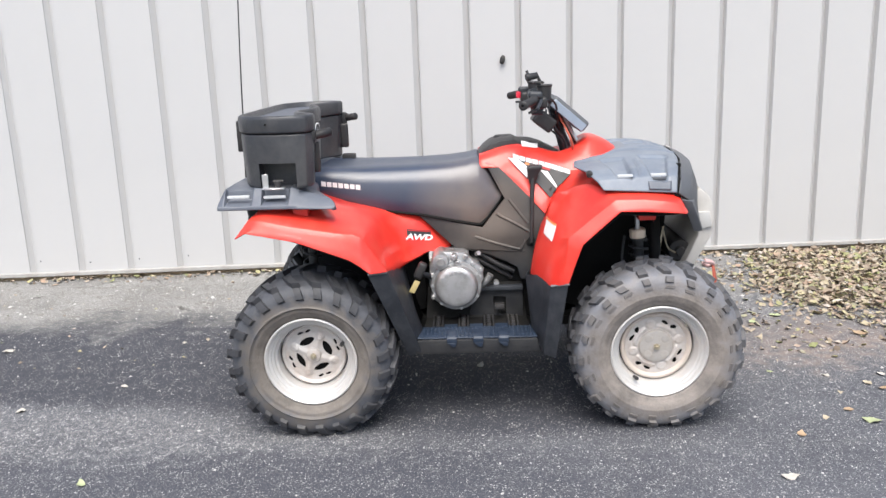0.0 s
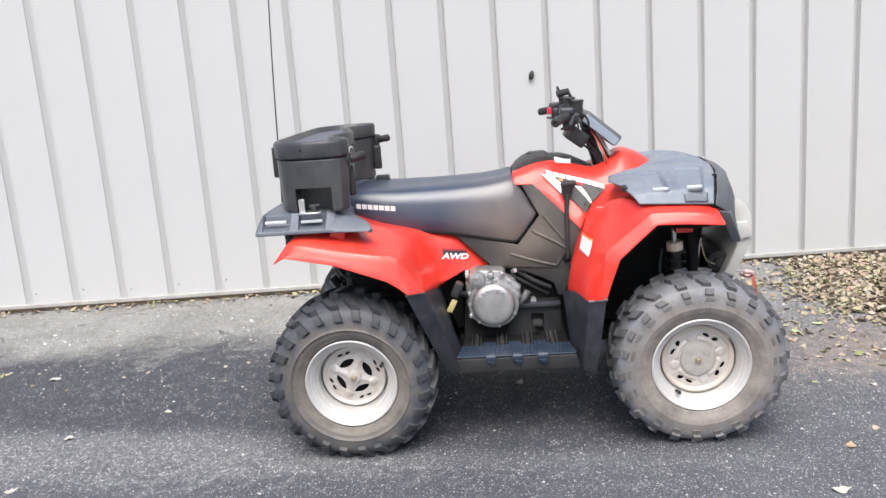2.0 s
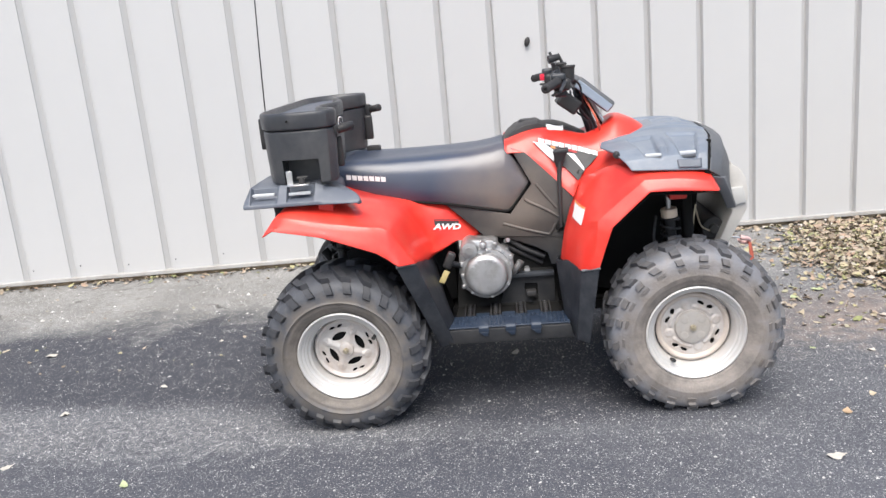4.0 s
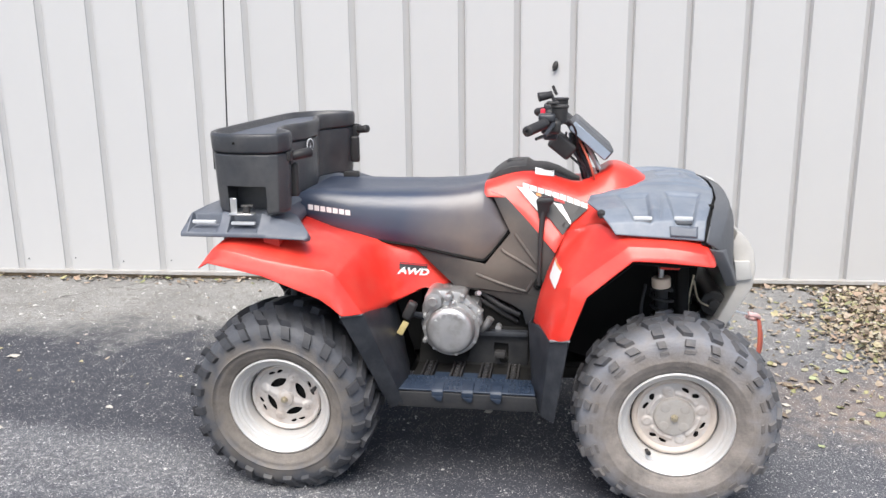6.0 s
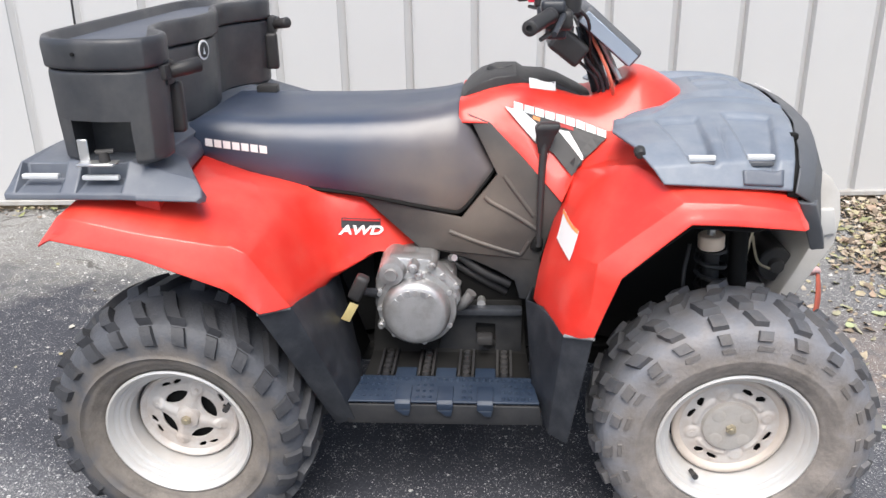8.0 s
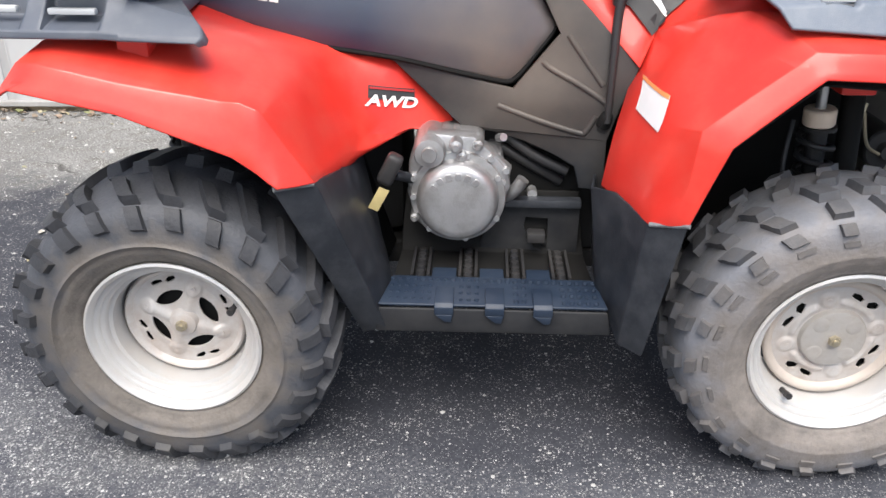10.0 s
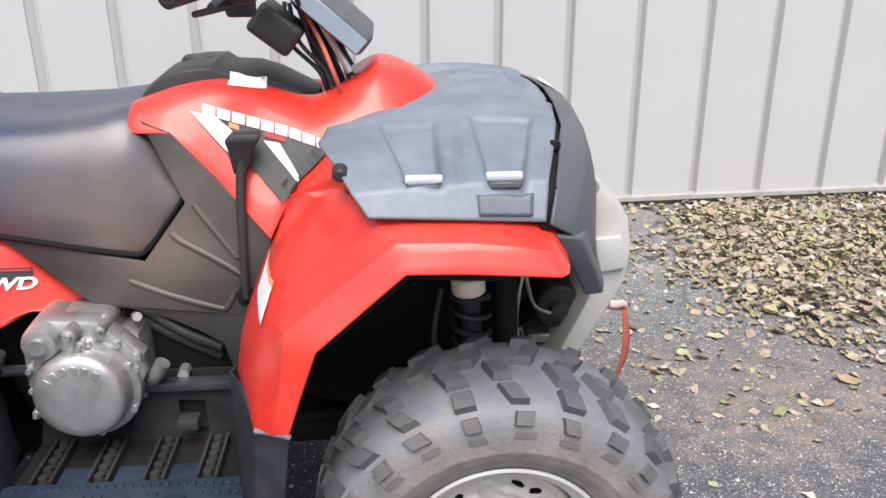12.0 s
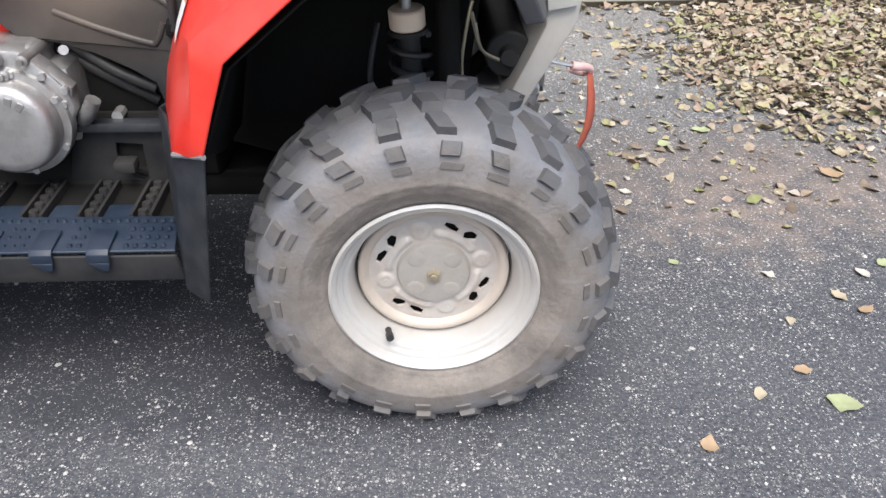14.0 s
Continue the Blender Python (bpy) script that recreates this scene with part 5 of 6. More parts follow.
# engine and frame
cov = shifted(weld(lathe([(0.0005, -0.020), (0.06, -0.020), (0.074, -0.018), (0.081, -0.012), (0.085, 0.0), (0.086, 0.02), (0.099, 0.022), (0.101, 0.03), (0.099, 0.05), (0.085, 0.055), (0.085, 0.10)], 56)), Matrix.Translation((0.045, -0.335, 0.515)))
engine = part("engine", rounded(block(-0.05, 0.14, -0.26, 0.14, 0.45, 0.60), 0.02, 2), ALLOY, atv, "dull cast aluminium engine")
part("clutch_cover", cov, ALLOY, engine, "round worn aluminium engine side cover", 35)
for i, (x, z, r) in enumerate(((-0.014, 0.616, 0.033), (0.052, 0.606, 0.012), (-0.048, 0.556, 0.012), (0.040, 0.632, 0.014), (-0.046, 0.470, 0.010), (0.085, 0.628, 0.012))):
    part("casting_boss", shifted(weld(lathe([(0.0005, -0.020), (r * 0.45, -0.020), (r * 0.5, -0.012), (r * 0.9, -0.010), (r, 0.0), (r * 1.08, 0.05), (r * 1.1, 0.11)], 20)), Matrix.Translation((x, -0.325 + 0.012 * (i % 3), z))), ALLOY, engine)
part("engine_housing", plate([(-0.058, 0.590), (-0.045, 0.630), (-0.020, 0.652), (0.030, 0.648), (0.078, 0.645), (0.120, 0.606), (0.150, 0.572), (0.155, 0.535), (0.120, 0.47), (0.02, 0.42), (-0.04, 0.45), (-0.062, 0.52)], (), 0.05, 0.008, Matrix.Translation((0, -0.280, 0)) @ UPRIGHT), ALLOY, engine, "cast housing behind the round cover", 40)
part("engine_top", rounded(block(-0.030, 0.095, -0.285, -0.10, 0.575, 0.645), 0.022, 3), ALLOY, engine)
for a in (-0.95, -0.62, -0.30, 0.02, 0.34, 0.66):
    part("cover_mark", shifted(rounded(block(-0.006, 0.006, -0.3562, -0.3535, -0.008, 0.008), 0.0008, 1), Matrix.Translation((0.045, 0, 0.515)) @ Matrix.Rotation(a, 4, "Y") @ Matrix.Translation((0, 0, 0.060))), ALLOY, engine)
part("cylinder_head", rounded(block(0.10, 0.26, -0.14, 0.14, 0.58, 0.66), 0.015, 2), DARK, engine)
part("oil_tube", tube([(0.145, -0.26, 0.495), (0.165, -0.28, 0.52), (0.182, -0.285, 0.548)], 0.014, 14, 4), ALLOY, engine, "stub of bright metal tube")
part("bolt", rod((0.138, -0.255, 0.630), (0.128, -0.235, 0.622), 0.009, 0.009, 8), ALLOY, engine)
part("bolt", rod((0.205, -0.25, 0.500), (0.205, -0.22, 0.500), 0.011, 0.011, 8), STEEL, engine)
for a, b in (((0.13, -0.20, 0.63), (0.28, -0.22, 0.545)), ((0.11, -0.18, 0.60), (0.27, -0.19, 0.51)), ((0.10, -0.16, 0.66), (0.30, -0.18, 0.58))):
    part("hose", tube([a, mixp(mixp(a, b, 0.5), (0.2, -0.22, 0.56), 0.3), b], 0.012, 10, 5), BLACK, engine)
pull = part("starter_handle", rounded(block(-0.017, 0.017, -0.017, 0.017, -0.034, 0.034, None, Matrix.Translation((-0.092, -0.355, 0.590)) @ Matrix.Rotation(radians(26), 4, "Y")), 0.012, 3), BLACK, engine, "grey rubber pull-starter handle", 60)
part("starter_rope", rod((-0.085, -0.345, 0.575), (-0.045, -0.29, 0.545), 0.010, 0.012, 10), GUARD, engine)
part("warning_tag", plate([(-0.014, -0.026), (0.008, -0.026), (0.014, 0.026), (-0.008, 0.026)], (), 0.002, 0.0004, Matrix.Translation((-0.116, -0.366, 0.528)) @ UPRIGHT @ Matrix.Rotation(radians(-22), 4, "Z")), material("yellow_tag", (0.50, 0.41, 0.19), 0.5, vary=0.2, scale=80), engine, "yellow paper warning tag")
part("frame_rail", rounded(block(0.125, 0.31, -0.275, -0.245, 0.478, 0.496), 0.004, 2), GUARD, atv, "grey plastic rail over the footwell")
part("footwell_wall", plate([(0.09, 0.36), (0.31, 0.36), (0.31, 0.48), (0.12, 0.485)], [[(0.214, 0.375), (0.242, 0.366), (0.242, 0.445), (0.193, 0.448), (0.190, 0.425)]], 0.008, 0.002, Matrix.Translation((0, -0.25, 0)) @ UPRIGHT), SKIRT, atv)
part("brake_pedal", join(rounded(block(0.195, 0.235, -0.30, -0.265, 0.405, 0.428), 0.006, 2), rod((0.215, -0.28, 0.42), (0.245, -0.24, 0.375), 0.008, 0.008, 8)), BLACK, atv, "black brake pedal")
for s in (-1, 1):
    part("frame_tube", tube([(-0.62, s * 0.15, 0.62), (-0.45, s * 0.16, 0.40), (-0.1, s * 0.17, 0.335), (0.35, s * 0.17, 0.33), (0.68, s * 0.15, 0.38), (0.90, s * 0.15, 0.58)], 0.017, 12, 6), DARK, atv)
    part("frame_tube", tube([(-0.66, s * 0.17, 0.80), (-0.3, s * 0.17, 0.74), (0.1, s * 0.16, 0.68), (0.45, s * 0.15, 0.80), (0.88, s * 0.16, 0.84)], 0.017, 12, 6), DARK, atv)
# dark boxes stand in for the unseen mass of the body
part("gearbox", rounded(block(-0.60, -0.08, -0.15, 0.15, 0.36, 0.68), 0.03, 2), DARK, atv, "dark box in the place of the gearbox")
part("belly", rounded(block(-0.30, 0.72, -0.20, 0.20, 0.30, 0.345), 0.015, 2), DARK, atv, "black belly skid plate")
# near-black filler puts the dark of the empty bay into colour
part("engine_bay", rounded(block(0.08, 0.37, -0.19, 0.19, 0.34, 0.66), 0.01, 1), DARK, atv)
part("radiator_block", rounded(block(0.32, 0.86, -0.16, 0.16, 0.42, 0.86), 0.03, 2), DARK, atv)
part("exhaust", join(rounded(rod((-0.60, -0.30, 0.80), (-0.745, -0.345, 0.835), 0.028, 0.028, 20), 0.003, 1)), BLACK, atv, "black muffler outlet")
part("exhaust", rod((-0.74, -0.36, 0.865), (-0.735, -0.36, 0.83), 0.010, 0.010, 12), BLACK, atv)

# added near-black blocks fill the hollow body, so no wall shows through
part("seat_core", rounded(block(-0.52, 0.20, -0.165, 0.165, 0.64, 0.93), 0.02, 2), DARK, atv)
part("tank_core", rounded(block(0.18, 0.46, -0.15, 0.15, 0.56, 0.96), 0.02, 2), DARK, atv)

for i in range(7):
    a = 0.5 + i * 0.88
    part("cover_bolt", shifted(rod((0, -0.319, 0), (0, -0.309, 0), 0.0065, 0.0065, 8), Matrix.Translation((0.045 + 0.094 * math.cos(a), 0, 0.515 + 0.094 * math.sin(a)))), STEEL, engine)
part("engine_fin", plate([(0.040, 0.640), (0.080, 0.640), (0.156, 0.576), (0.150, 0.545), (0.12, 0.525), (0.03, 0.55)], (), 0.03, 0.005, Matrix.Translation((0, -0.285, 0)) @ UPRIGHT), ALLOY, engine, "", 40)
for x, z in ((0.080, 0.628), (0.145, 0.574), (0.138, 0.548), (0.112, 0.600)):
    part("bolt", rod((x, -0.300, z), (x, -0.312, z), 0.008, 0.007, 8), STEEL, engine)

# gear lever
lev = part("gear_lever", tube([(0.347, -0.282, 0.672), (0.349, -0.276, 0.78), (0.352, -0.262, 0.87), (0.360, -0.250, 0.955)], (0.0065, 0.0105), 12, 5), BLACK, atv, "black gear lever")
part("lever_knob", rounded(loft([[(x0, y0, z) for x0, y0 in ((cx - a, -0.250 - b), (cx + a, -0.250 - b), (cx + a, -0.250 + b), (cx - a, -0.250 + b))] for z, cx, a, b in ((0.900, 0.353, 0.011, 0.011), (0.945, 0.358, 0.022, 0.016), (0.962, 0.362, 0.030, 0.020), (0.974, 0.368, 0.024, 0.016))], closed=True, caps=True), 0.004, 2), BLACK, lev, "", 60)
part("lever_boot", rounded(rod((0.342, -0.262, 0.662), (0.347, -0.278, 0.690), 0.017, 0.012, 16), 0.003, 1), DARK, atv)

# handlebar
bar = part("handlebar", tube([(0.312, -0.42, 1.212), (0.37, -0.30, 1.226), (0.43, -0.14, 1.218), (0.46, -0.06, 1.165), (0.46, 0.06, 1.165), (0.43, 0.14, 1.218), (0.37, 0.30, 1.226), (0.312, 0.42, 1.212)], 0.011, 12, 6), BLACK, atv, "black handlebar with rubber grips")
for s in (-1, 1):
    ga, gz = Vector((0.308, s * 0.445, 1.211)), Vector((0.358, s * 0.325, 1.225))
    gq = (gz - ga).to_track_quat("Z", "Y").to_matrix()
    rings = [(0.06, 0.006), (0.0, 0.0065), (0.0, 0.014), (0.02, 0.0168)] + [(0.05 + i * 0.025, 0.0168 if i % 2 else 0.0155) for i in range(36)] + [(0.97, 0.018), (1.0, 0.018)]
    part("grip", loft([[ga.lerp(gz, f) + gq @ Vector((r * math.cos(j * math.pi / 10), r * math.sin(j * math.pi / 10), 0)) for j in range(20)] for f, r in rings], closed=True, caps=True), BLACK, bar, "black ribbed rubber grip", 50)
    part("switch_block", rounded(block(0.345, 0.410, s * 0.27 - 0.040, s * 0.27 + 0.040, 1.190, 1.235), 0.014, 3), BLACK, bar, "black moulded switch block", 50)
    part("switch_block", rounded(block(0.338, 0.392, s * 0.29 - 0.030, s * 0.29 + 0.030, 1.228, 1.256), 0.010, 3), GUARD, bar, "", 50)
    part("brake_lever", tube([(0.385, s * 0.26, 1.192), (0.355, s * 0.33, 1.186), (0.335, s * 0.40, 1.184)], (0.007, 0.005), 10, 5), BLACK, bar)
    part("switch_block", rounded(block(0.352, 0.400, s * 0.235 - 0.02, s * 0.235 + 0.02, 1.165, 1.20), 0.010, 3), GUARD, bar, "", 50)
    part("clamp_ring", rod((0.392, s * 0.235, 1.228), (0.402, s * 0.20, 1.230), 0.021, 0.021, 18), GUARD, bar)
    part("reservoir", join(rod((0.405, s * 0.235, 1.225), (0.405, s * 0.235, 1.272), 0.026, 0.028, 20), rounded(rod((0.405, s * 0.235, 1.270), (0.405, s * 0.235, 1.280), 0.031, 0.031, 20), 0.002, 1)), BLACK, bar, "black brake fluid reservoir with flat cap", 50)
    part("brake_lever", tube([(0.395, s * 0.24, 1.235), (0.385, s * 0.32, 1.222), (0.362, s * 0.41, 1.195)], (0.008, 0.006), 10, 5), GUARD, bar)
    part("mount_clamp", rod((0.388, s * 0.24, 1.29), (0.372, s * 0.24, 1.325), 0.006, 0.006, 10), BLACK, bar)
    part("cable", tube([(0.40, s * 0.22, 1.24), (0.455, s * 0.16, 1.20), (0.475, s * 0.08, 1.10), (0.50, s * 0.05, 1.02)], 0.0042, 8, 6), BLACK, bar)
part("throttle_box", rounded(block(0.362, 0.402, -0.265, -0.205, 1.283, 1.292), 0.003, 1), BLACK, bar)
part("mount_cup", rounded(rod((0.335, -0.25, 1.306), (0.378, -0.24, 1.314), 0.016, 0.012, 16), 0.002, 1), BLACK, bar)
part("kill_switch", rounded(block(0.326, 0.345, 0.24, 0.275, 1.208, 1.236), 0.004, 2), material("red_switch", (0.6, 0.02, 0.05), 0.4), bar, "small red stop switch")
part("steering_post", rod((0.46, 0, 1.17), (0.52, 0, 0.98), 0.020, 0.024, 16), BLACK, atv)
part("key_switch_pod", rounded(block(-0.045, 0.045, -0.06, 0.06, -0.03, 0.03, None, Matrix.Translation((0.415, -0.08, 1.132)) @ Matrix.Rotation(radians(38), 4, "Y")), 0.012, 3), BLACK, atv, "", 50)
POD = Matrix.Translation((0.512, -0.01, 1.158)) @ Matrix.Rotation(radians(41), 4, "Y")
scr = part("headlight_pod", rounded(block(-0.086, 0.090, -0.125, 0.125, -0.026, 0.024, None, POD), 0.014, 3), NOSE, atv, "grey headlight pod behind the handlebar", 50)
# blue-grey sheet on the near side; the sky's sheen is in its colour
part("pod_screen", rounded(block(-0.080, 0.084, -0.1300, -0.1235, -0.023, 0.010, None, POD), 0.002, 1), GLASSY, scr, "blue-grey side of the pod, sky sheen in its colour")
for k, (dx, dy) in enumerate(((0.0, -0.09), (0.012, -0.075), (-0.012, -0.06), (0.02, -0.10))):
    part("cable", tube([(0.44 + dx, dy, 1.175), (0.455 + dx * 2, dy - 0.02, 1.11), (0.50 + dx, dy - 0.015 * k, 1.05), (0.515 + dx, dy, 0.99)], 0.0042, 8, 5), STRAP if k == 3 else GUARD, atv)
for dy in (-0.05, 0.03):
    part("cable", tube([(0.47, dy, 1.19), (0.50, dy - 0.02, 1.12), (0.535, dy - 0.04, 1.06), (0.55, dy, 1.0)], 0.0042, 8, 5), BLACK, atv)
    part("fork_stay", rod((0.475, dy - 0.05, 1.185), (0.545, dy - 0.05, 1.05), 0.007, 0.007, 8), STEEL if dy < 0 else BLACK, atv)

# rear rack
rc = []
for x, nt in ((-0.790, 0), (-0.770, 0), (-0.762, 1), (-0.672, 1), (-0.664, 0), (-0.638, 0), (-0.630, 1), (-0.540, 1), (-0.532, 0), (-0.505, 0), (-0.425, 0), (-0.375, 0)):
    end = -0.04 if x == -0.790 else 0.0
    k = 0.030 if nt else 0.0
    half = [(x, -0.590, 0.888), (x, -0.588, 0.900), (x, -0.560 + k, 0.927 + end * 0.4 - 0.012 * nt), (x, -0.535 + k * 0.3, 0.955 + end - 0.006 * nt), (x, -0.42, 0.957 + end), (x, 0, 0.957 + end)]
    if x == -0.505:
        half = [(x, -0.590, 0.886), (x, -0.588, 0.897), (x, -0.560, 0.920), (x, -0.535, 0.944), (x, -0.42, 0.946), (x, 0, 0.946)]
    if x == -0.425:
        half = [(-0.384, -0.584, 0.882), (-0.374, -0.574, 0.890), (-0.380, -0.556, 0.902), (-0.398, -0.530, 0.912), (-0.475, -0.38, 0.922), (-0.52, 0, 0.922)]
    if x == -0.375:
        half = [(-0.380, -0.576, 0.876), (-0.371, -0.564, 0.876), (-0.374, -0.546, 0.879), (-0.392, -0.520, 0.885), (-0.470, -0.37, 0.893), (-0.516, 0, 0.893)]
    rc.append(half + [(a, -b, c) for a, b, c in half[:-1][::-1]])
rack = part("rear_rack", loft(rc), RACK_DIM, atv, "slate moulded rear rack, dimmer light and wear painted in", 12, 0.008, 0.004)
for s in (-1, 1):
    for x0, x1, z in ((-0.758, -0.678, 0.932), (-0.627, -0.547, 0.929)):
        part("tie_bar", rounded(block(x0, x1, -s * -0.562 - 0.007, -s * -0.562 + 0.007, z - 0.0055, z + 0.0055), 0.004, 2), BARM, rack, "pale metal tie-down bar")

# cargo box on the rear rack: a thing of its own
cargo = tagged(empty("cargo_box", (-0.57, C, 0.957)), "black moulded plastic cargo box strapped on the rear rack", "cargo box")


def at_box(bm):
    return shifted(bm, Matrix.Translation((0.57, 0, -0.957)))


near = [(-0.745, 0.0), (-0.742, -0.38), (-0.730, -0.45), (-0.695, -0.520), (-0.645, -0.556), (-0.580, -0.573), (-0.510, -0.575), (-0.474, -0.556), (-0.456, -0.515), (-0.455, -0.475), (-0.473, -0.430),
        (-0.515, -0.375), (-0.540, -0.310), (-0.548, -0.245), (-0.535, -0.190), (-0.513, -0.130), (-0.506, 0.0)]
ring = near + [(x if x < -0.6 else x - 0.018, -y * 0.92) for x, y in near[1:-1][::-1]]


def ring_at(z, d=0.0):
    """The box's outline at height z, moved outwards by d."""
    out = []
    for i, (x, y) in enumerate(ring):
        (x0, y0), (x1, y1) = ring[i - 1], ring[(i + 1) % len(ring)]
        ex, ey = x1 - x0, y1 - y0
        k = d / math.hypot(ex, ey)
        out.append((x + ey * k, y - ex * k, z))
    return out


bodyb = loft([ring_at(z, g) for z, g in ((0.957, -0.016), (0.964, -0.010), (1.05, -0.005), (1.138, -0.002), (1.147, -0.003), (1.150, -0.008))], closed=True, caps=True)
bx = part("box_body", at_box(bodyb), BOXM, cargo, "", 35, 0, 0.004)
hole = new("recess_cutter", mesh_from(at_box(block(-0.650, -0.515, -0.70, -0.46, 0.950, 1.048)), "recess_cutter", DARK, 0))
hole.location = cargo.location
cutm = bx.modifiers.new("recess", "BOOLEAN")
cutm.object, cutm.solver = hole, "EXACT"
bpy.context.view_layer.update()
cut_mesh = bpy.data.meshes.new_from_object(bx.evaluated_get(bpy.context.evaluated_depsgraph_get()))
bx.modifiers.clear()
bx.data = cut_mesh
bpy.data.objects.remove(hole)
lidb = loft([ring_at(z, g) for z, g in ((1.152, -0.006), (1.154, 0.0), (1.158, 0.003), (1.200, 0.005), (1.209, 0.003), (1.214, -0.002), (1.214, -0.010), (1.210, -0.014), (1.190, -0.020), (1.186, -0.024))], closed=True, caps=True)
lid = part("box_lid", at_box(lidb), BOXM, cargo, "black lid with a shallow tray top", 35, 0, 0.003)
part("tray_floor", at_box(loft([ring_at(z, -0.021) for z in (1.187, 1.191)], closed=True, caps=True)), TRAY, lid, "blue-grey tray floor")
for s in (-1, 1):
    lt = part("latch", at_box(rounded(block(-0.482, -0.452, s * 0.470 - 0.024, s * 0.470 + 0.024, 1.106, 1.160), 0.010, 2)), BLACK, cargo, "black rubber T-handle latch", 50)
    part("latch_handle", at_box(rounded(rod((-0.465, s * 0.470, 1.132), (-0.404, s * 0.425, 1.143), 0.0150, 0.0170, 18), 0.003, 1)), BLACK, lt, "", 50)
    part("latch_strap", at_box(rounded(block(-0.482, -0.446, s * 0.440 - 0.014, s * 0.440 + 0.014, 0.998, 1.110), 0.010, 3)), BLACK, cargo)
    part("latch_plate", at_box(rounded(block(-0.478, -0.448, s * 0.497 - 0.018, s * 0.497 + 0.018, 1.122, 1.154), 0.007, 2)), BLACK, lt, "", 50)
    part("lid_hinge", at_box(rounded(block(-0.762, -0.738, s * 0.36 - 0.022, s * 0.36 + 0.022, 1.075, 1.190), 0.006, 2)), BLACK, cargo)
    part("lid_rivet", at_box(rod((-0.61, s * 0.562, 1.185), (-0.61, s * 0.5745, 1.185), 0.004, 0.004, 10)), DARK, lid)
part("box_badge", at_box(plate(circle(0.025, 32), (), 0.002, 0.0005, Matrix.Translation((-0.5035, -0.10, 1.130)) @ Matrix.Rotation(radians(78), 4, "Z") @ UPRIGHT)), WHITE, cargo, "round white badge with dark centre")
part("badge_centre", at_box(plate(circle(0.0195, 32), [[(-0.007, -0.011), (0.007, -0.011), (0.0, 0.013)]], 0.002, 0.0004, Matrix.Translation((-0.5020, -0.1003, 1.130)) @ Matrix.Rotation(radians(78), 4, "Z") @ UPRIGHT)), INK, cargo)
part("bracket", at_box(join(rounded(block(-0.640, -0.618, -0.560, -0.555, 0.958, 1.010), 0.002, 1), rounded(block(-0.640, -0.560, -0.582, -0.545, 0.957, 0.963), 0.002, 1))), STEEL, cargo, "bright steel angle bracket")
part("clamp_nut", at_box(join(rod((-0.585, -0.562, 0.962), (-0.585, -0.562, 0.985), 0.012, 0.010, 10), rod((-0.60, -0.567, 0.985), (-0.565, -0.557, 0.985), 0.005, 0.005, 8))), BLACK, cargo)
whip = part("antenna", at_box(tube([(-0.781, -0.20, 0.960), (-0.776, -0.20, 1.22), (-0.759, -0.20, 1.60), (-0.726, -0.20, 2.15)], (0.0032, 0.0022), 8, 6)), BLACK, cargo, "thin black whip flag pole")
part("pole_socket", at_box(rod((-0.781, -0.20, 0.955), (-0.781, -0.20, 1.02), 0.009, 0.007, 12)), BLACK, whip)

# the box sits a little askew
cargo.rotation_euler = (0, 0, radians(1.2))

# small fitting on the wall
knob = new("wall_plug", mesh_from(shifted(weld(lathe([(0.0005, -0.03), (0.012, -0.030), (0.02, -0.024), (0.023, -0.010), (0.022, 0.004)], 24)), Matrix.Diagonal((0.75, 1, 1.35, 1)) ), "wall_plug", BLACK, 60))
knob.matrix_world = Matrix.Translation((0.350, 5.2225, 1.372)) @ Matrix.Rotation(radians(14), 4, "Y")
tagged(knob, "small dark oval plug fixed on the pale wall", "wall plug")

# ---- fallen leaves ----
rng = random.Random(31)


def leaf_shape(length, width, curl, fold, rng):
    """A leaf with a midrib, pointed, folded and crumpled, its stalk at the origin."""
    verts, faces = [], []
    n = 5
    j = length * 0.06
    twist = rng.uniform(-0.9, 0.9)
    for i in range(n + 1):
        f = i / n
        w = width * math.sin(math.pi * min(0.985, 0.03 + 0.96 * f ** 0.85)) ** 0.9 * rng.uniform(0.85, 1.12)
        x, z = length * f, curl * (f - 0.4) ** 2
        a = twist * (f - 0.5)
        lift, rise = fold * w * rng.uniform(0.6, 1.3), fold * w * rng.uniform(0.6, 1.3)
        verts += [(x + rng.uniform(-j, j), -w, z + lift - w * a + rng.uniform(-j, j)), (x, rng.uniform(-j, j) * 0.5, z + rng.uniform(-j, j) * 0.5), (x + rng.uniform(-j, j), w, z + rise + w * a + rng.uniform(-j, j))]
    for i in range(n):
        a = 3 * i
        faces += [(a, a + 1, a + 4, a + 3), (a + 1, a + 2, a + 5, a + 4)]
    return verts, faces


def litter(name, places, mat, smooth=True):
    V, F = [], []
    for x, y, z, size in places:
        vs, fs = leaf_shape(size, size * rng.uniform(0.24, 0.42), size * rng.uniform(-0.3, 0.8), rng.uniform(-0.4, 0.9), rng)
        m = Matrix.Translation((x, y, z)) @ Euler((rng.uniform(-0.5, 0.5), rng.uniform(-0.4, 0.4), rng.uniform(0, 6.3))).to_matrix().to_4x4()
        k = len(V)
        pts = [m @ Vector(v) for v in vs]
        low = min(p.z for p in pts)
        V += [(p.x, p.y, p.z - low + z) for p in pts]
        F += [tuple(i + k for i in f) for f in fs]
    me = bpy.data.meshes.new(name)
    me.from_pydata(V, [], F)
    me.materials.append(mat)
    me.shade_smooth()
    return new(name, me)


def wall_y(x):
    return 5.205 + 0.05 * x - 0.03


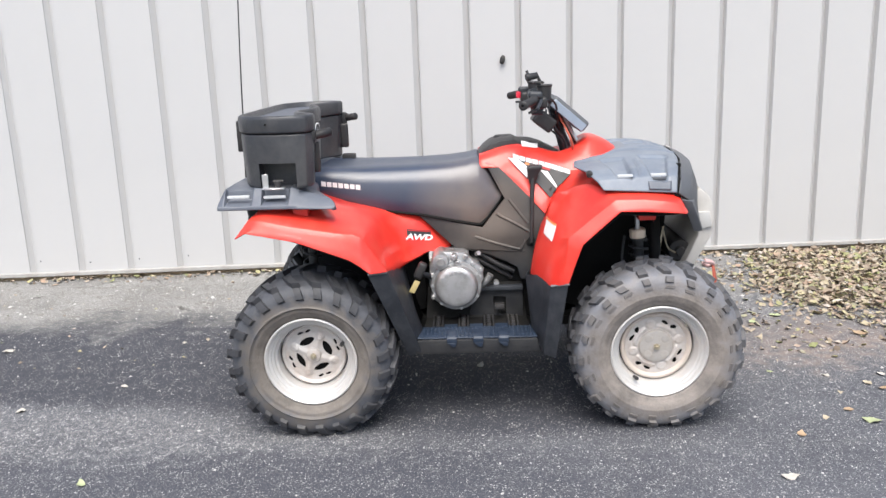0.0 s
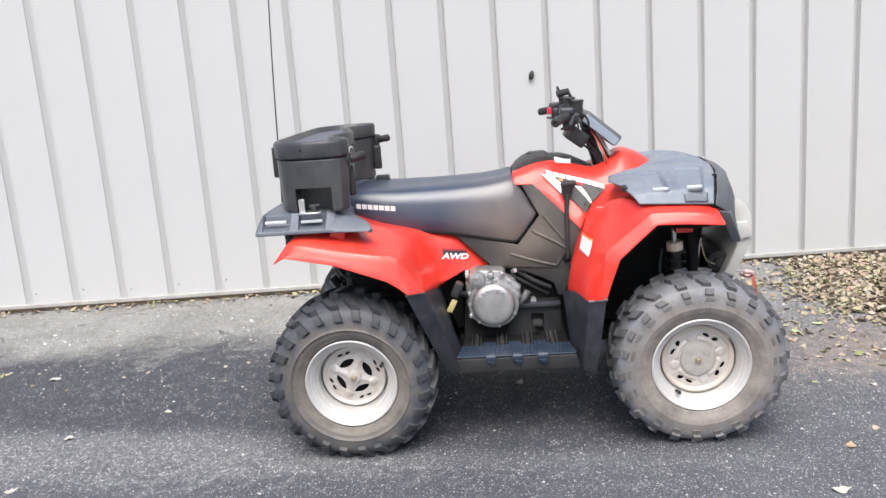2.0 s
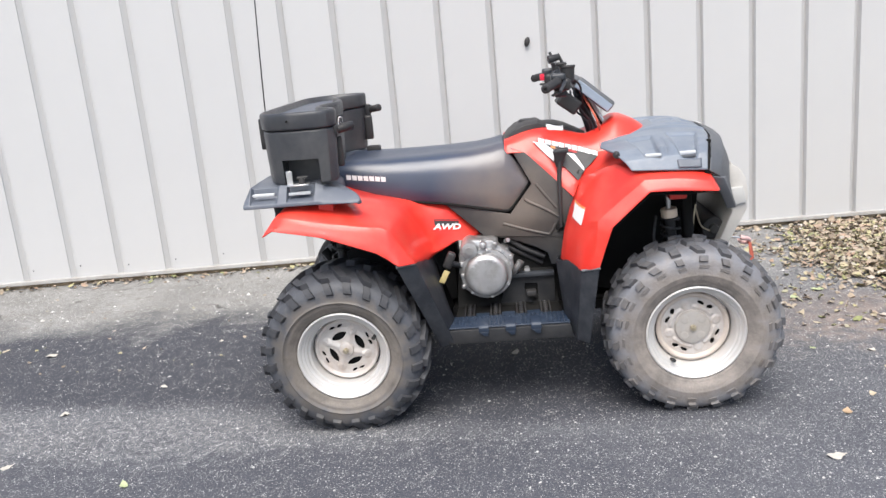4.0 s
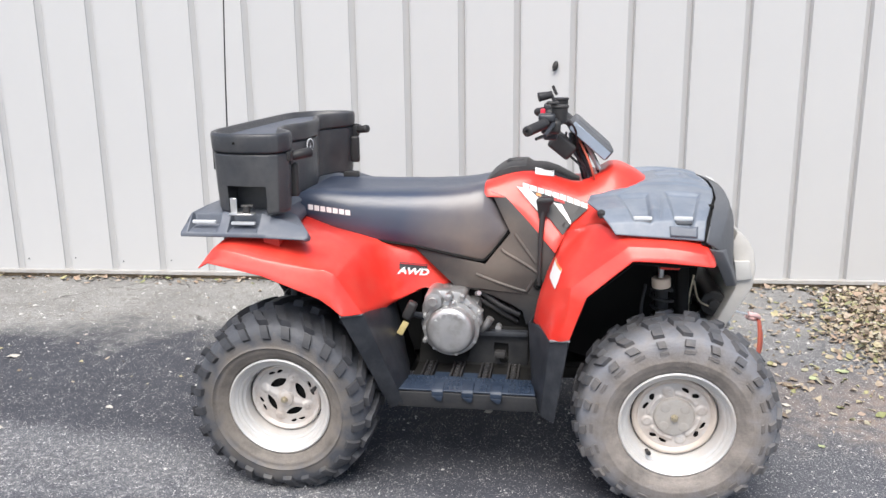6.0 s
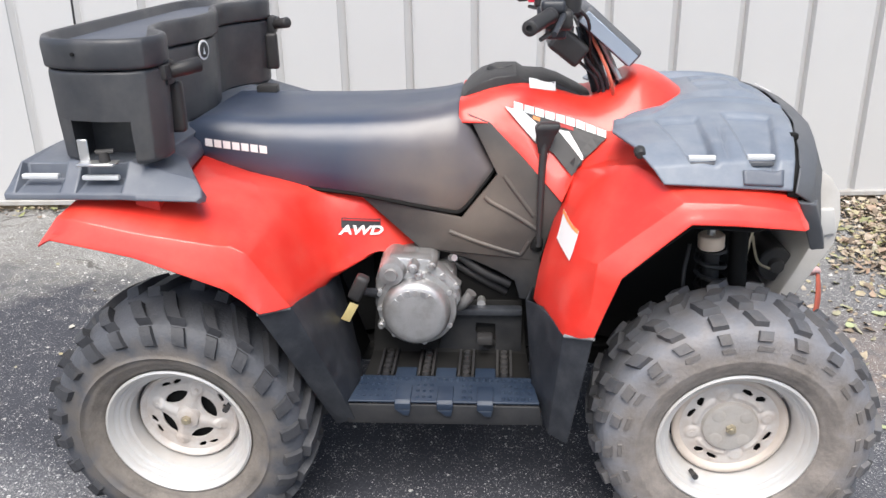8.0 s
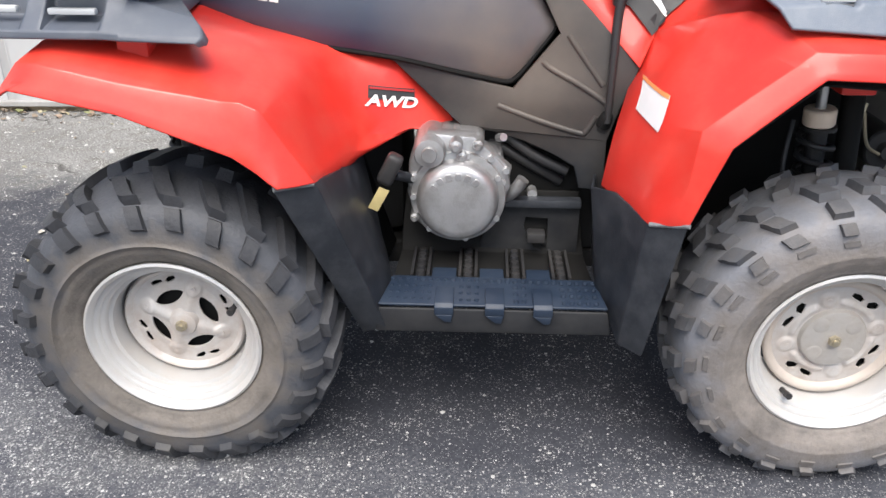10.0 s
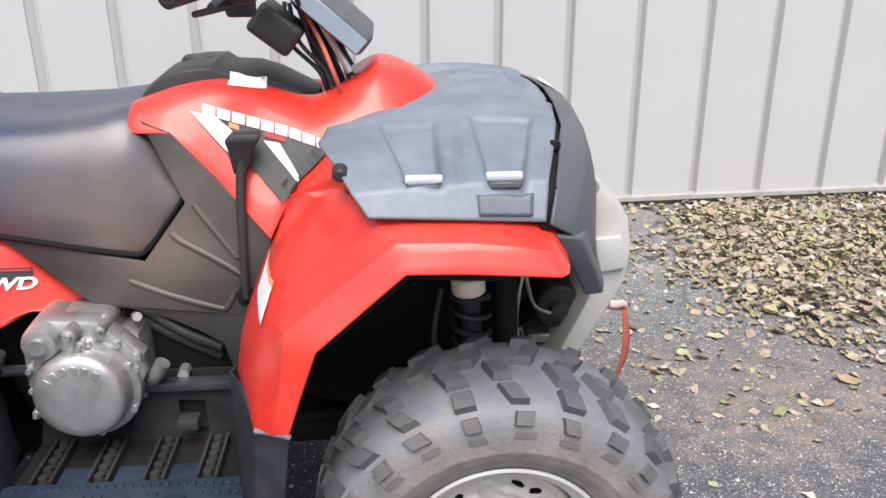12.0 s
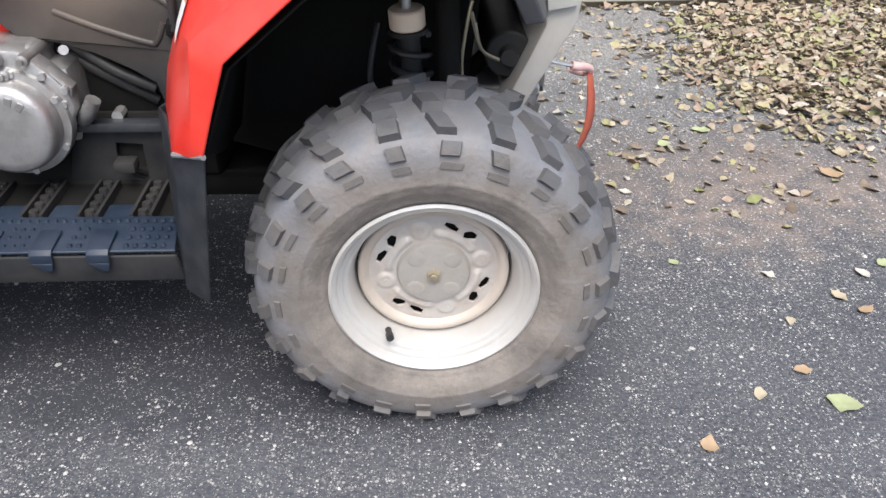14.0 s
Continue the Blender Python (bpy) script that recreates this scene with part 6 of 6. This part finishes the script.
heap = []
while len(heap) < 21000:
    x, y = rng.uniform(1.05, 5.6), rng.uniform(3.2, 5.45)
    if y > wall_y(x):
        continue
    # the drift is thick from x = 1.9 on and thins towards the bike and the road
    wob = noise.noise((x * 1.7, y * 1.7, 0.3)) * 0.5 + noise.noise((x * 5.1, y * 5.1, 3.3)) * 0.35
    ex = max(0.0, (2.08 + 0.42 * max(0, 4.1 - y) + 0.25 * max(0, y - 4.7) - x) / 0.42)
    ey = max(0.0, abs(y - 4.5) - 0.45) / (0.5 if y < 4.5 else 0.9)
    d = max(0.0, 1.0 - math.hypot(ex, ey) + wob - max(0.0, x - 3.7) * 0.8)
    if rng.random() > min(1, d) ** 1.6 + (0.06 if y > 3.6 and x > 1.35 else 0.04 if y > 3.3 else 0.004):
        continue
    heap.append((x, y, rng.uniform(0.0, 0.030) * min(1, d), rng.choice((0.010, 0.014, 0.018, 0.022, 0.026, 0.031, 0.037, 0.048))))
    # broad leaves lie on top
    if d > 0.6 and rng.random() < 0.012:
        heap.append((x, y, 0.018 + rng.uniform(0.0, 0.014), rng.uniform(0.05, 0.075)))
tagged(litter("leaf_drift", heap, LEAF), "drift of dry tan and olive fallen leaves by the wall", "leaves", kind="stuff")
foot = []
for i in range(520):
    x = rng.uniform(-4.5, 3.5)
    foot.append((x, wall_y(x) - abs(rng.gauss(0, 0.05)) + 0.015, rng.uniform(0, 0.015), rng.uniform(0.02, 0.05)))
for i in range(110):
    foot.append((rng.uniform(-3.6, 1.2), rng.uniform(3.3, 5.0), 0, rng.uniform(0.012, 0.03)))
tagged(litter("wall_litter", foot, LEAF), "small dry leaf scraps along the wall foot", "leaves", kind="stuff")
singles = [(-2.28, 3.59, 0.062), (-1.81, 2.83, 0.045), (1.14, 2.16, 0.058), (0.135, 3.24, 0.055), (-2.61, 3.72, 0.05), (-1.80, 2.38, 0.05), (-1.47, 3.08, 0.035), (-1.39, 3.66, 0.04), (-1.26, 2.20, 0.05),
           (1.60, 2.57, 0.068), (1.443, 2.604, 0.035), (1.557, 2.671, 0.036), (1.401, 3.082, 0.032), (1.615, 3.021, 0.036), (1.848, 3.021, 0.042), (1.748, 2.925, 0.045), (1.785, 2.873, 0.045), (1.924, 3.059, 0.045),
           (1.706, 3.861, 0.060), (2.0, 3.545, 0.085), (1.36, 3.444, 0.04), (1.53, 3.383, 0.034), (1.553, 3.749, 0.055), (1.298, 2.468, 0.04), (1.598, 2.837, 0.03), (1.413, 3.911, 0.055)]
KINDS = (2, 2, 2, 2, 0, 2, 2, 2, 1, 1, 0, 3, 1, 2, 2, 0, 3, 1, 1, 3, 2, 0, 1, 3, 0, 0)
tints = {}
for i, (x, y, size) in enumerate(singles):
    vs, fs = leaf_shape(size, size * rng.uniform(0.3, 0.42), size * rng.uniform(0.1, 0.7), rng.uniform(0.0, 0.6), rng)
    me = bpy.data.meshes.new("fallen_leaf")
    low = min(v[2] for v in vs)
    me.from_pydata([(a - size / 2, b, c - low + 0.001) for a, b, c in vs], [], fs)
    k = KINDS[i]
    if k not in tints:
        tints[k] = material("single_leaf", ((0.44, 0.38, 0.28), (0.36, 0.40, 0.23), (0.50, 0.47, 0.42), (0.38, 0.27, 0.17))[k], 0.7, vary=0.3, scale=60)
    me.materials.append(tints[k])
    me.shade_smooth()
    lf = tagged(new("fallen_leaf", me), ("dry tan leaf lying on the asphalt", "yellow-green leaf lying on the asphalt", "pale dry leaf lying on the asphalt", "brown curled leaf lying on the asphalt")[k], "leaf", "scattered leaves")
    lf.location = (x, y, 0)
    lf.rotation_euler = (0, 0, rng.uniform(0, 6.3))

# pale loose grit on the asphalt
V, F = [], []
for i in range(7500):
    x, y = rng.uniform(-3.6, 3.2), rng.uniform(1.4, 5.0)
    r = rng.uniform(0.0014, 0.0036) * (1 + (rng.random() < 0.08))
    if y > 4.1 and rng.random() < 0.25:
        r *= rng.uniform(1.5, 3.0)
    k = len(V)
    a = rng.uniform(0, 6.3)
    for j in range(5):
        V.append((x + r * math.cos(a + j * 1.257) * rng.uniform(0.7, 1.2), y + r * math.sin(a + j * 1.257) * rng.uniform(0.7, 1.2), 0.0003))
    V.append((x, y, r * rng.uniform(0.6, 1.0)))
    F += [(k + j, k + (j + 1) % 5, k + 5) for j in range(5)]
gm = bpy.data.meshes.new("grit")
gm.from_pydata(V, [], F)
gm.materials.append(material("pale_grit", (0.46, 0.45, 0.435), 0.8, vary=0.6, scale=90))
tagged(new("grit", gm), "loose pale stone grit scattered on asphalt", "grit", kind="stuff")

# screws of the cladding
sc = mesh_from(rod((0, -0.004, 0), (0, 0.004, 0), 0.0045, 0.0045, 8), "screw", NOSE, 0)
for i in range(-28, -9):
    o = new("screw", sc)
    o.parent = wall
    o.location = (FIRST + 0.056 - 0.03 - PITCH + i * PITCH + 0.035, -0.002, 0.115 + 0.01 * ((i * 7) % 3))
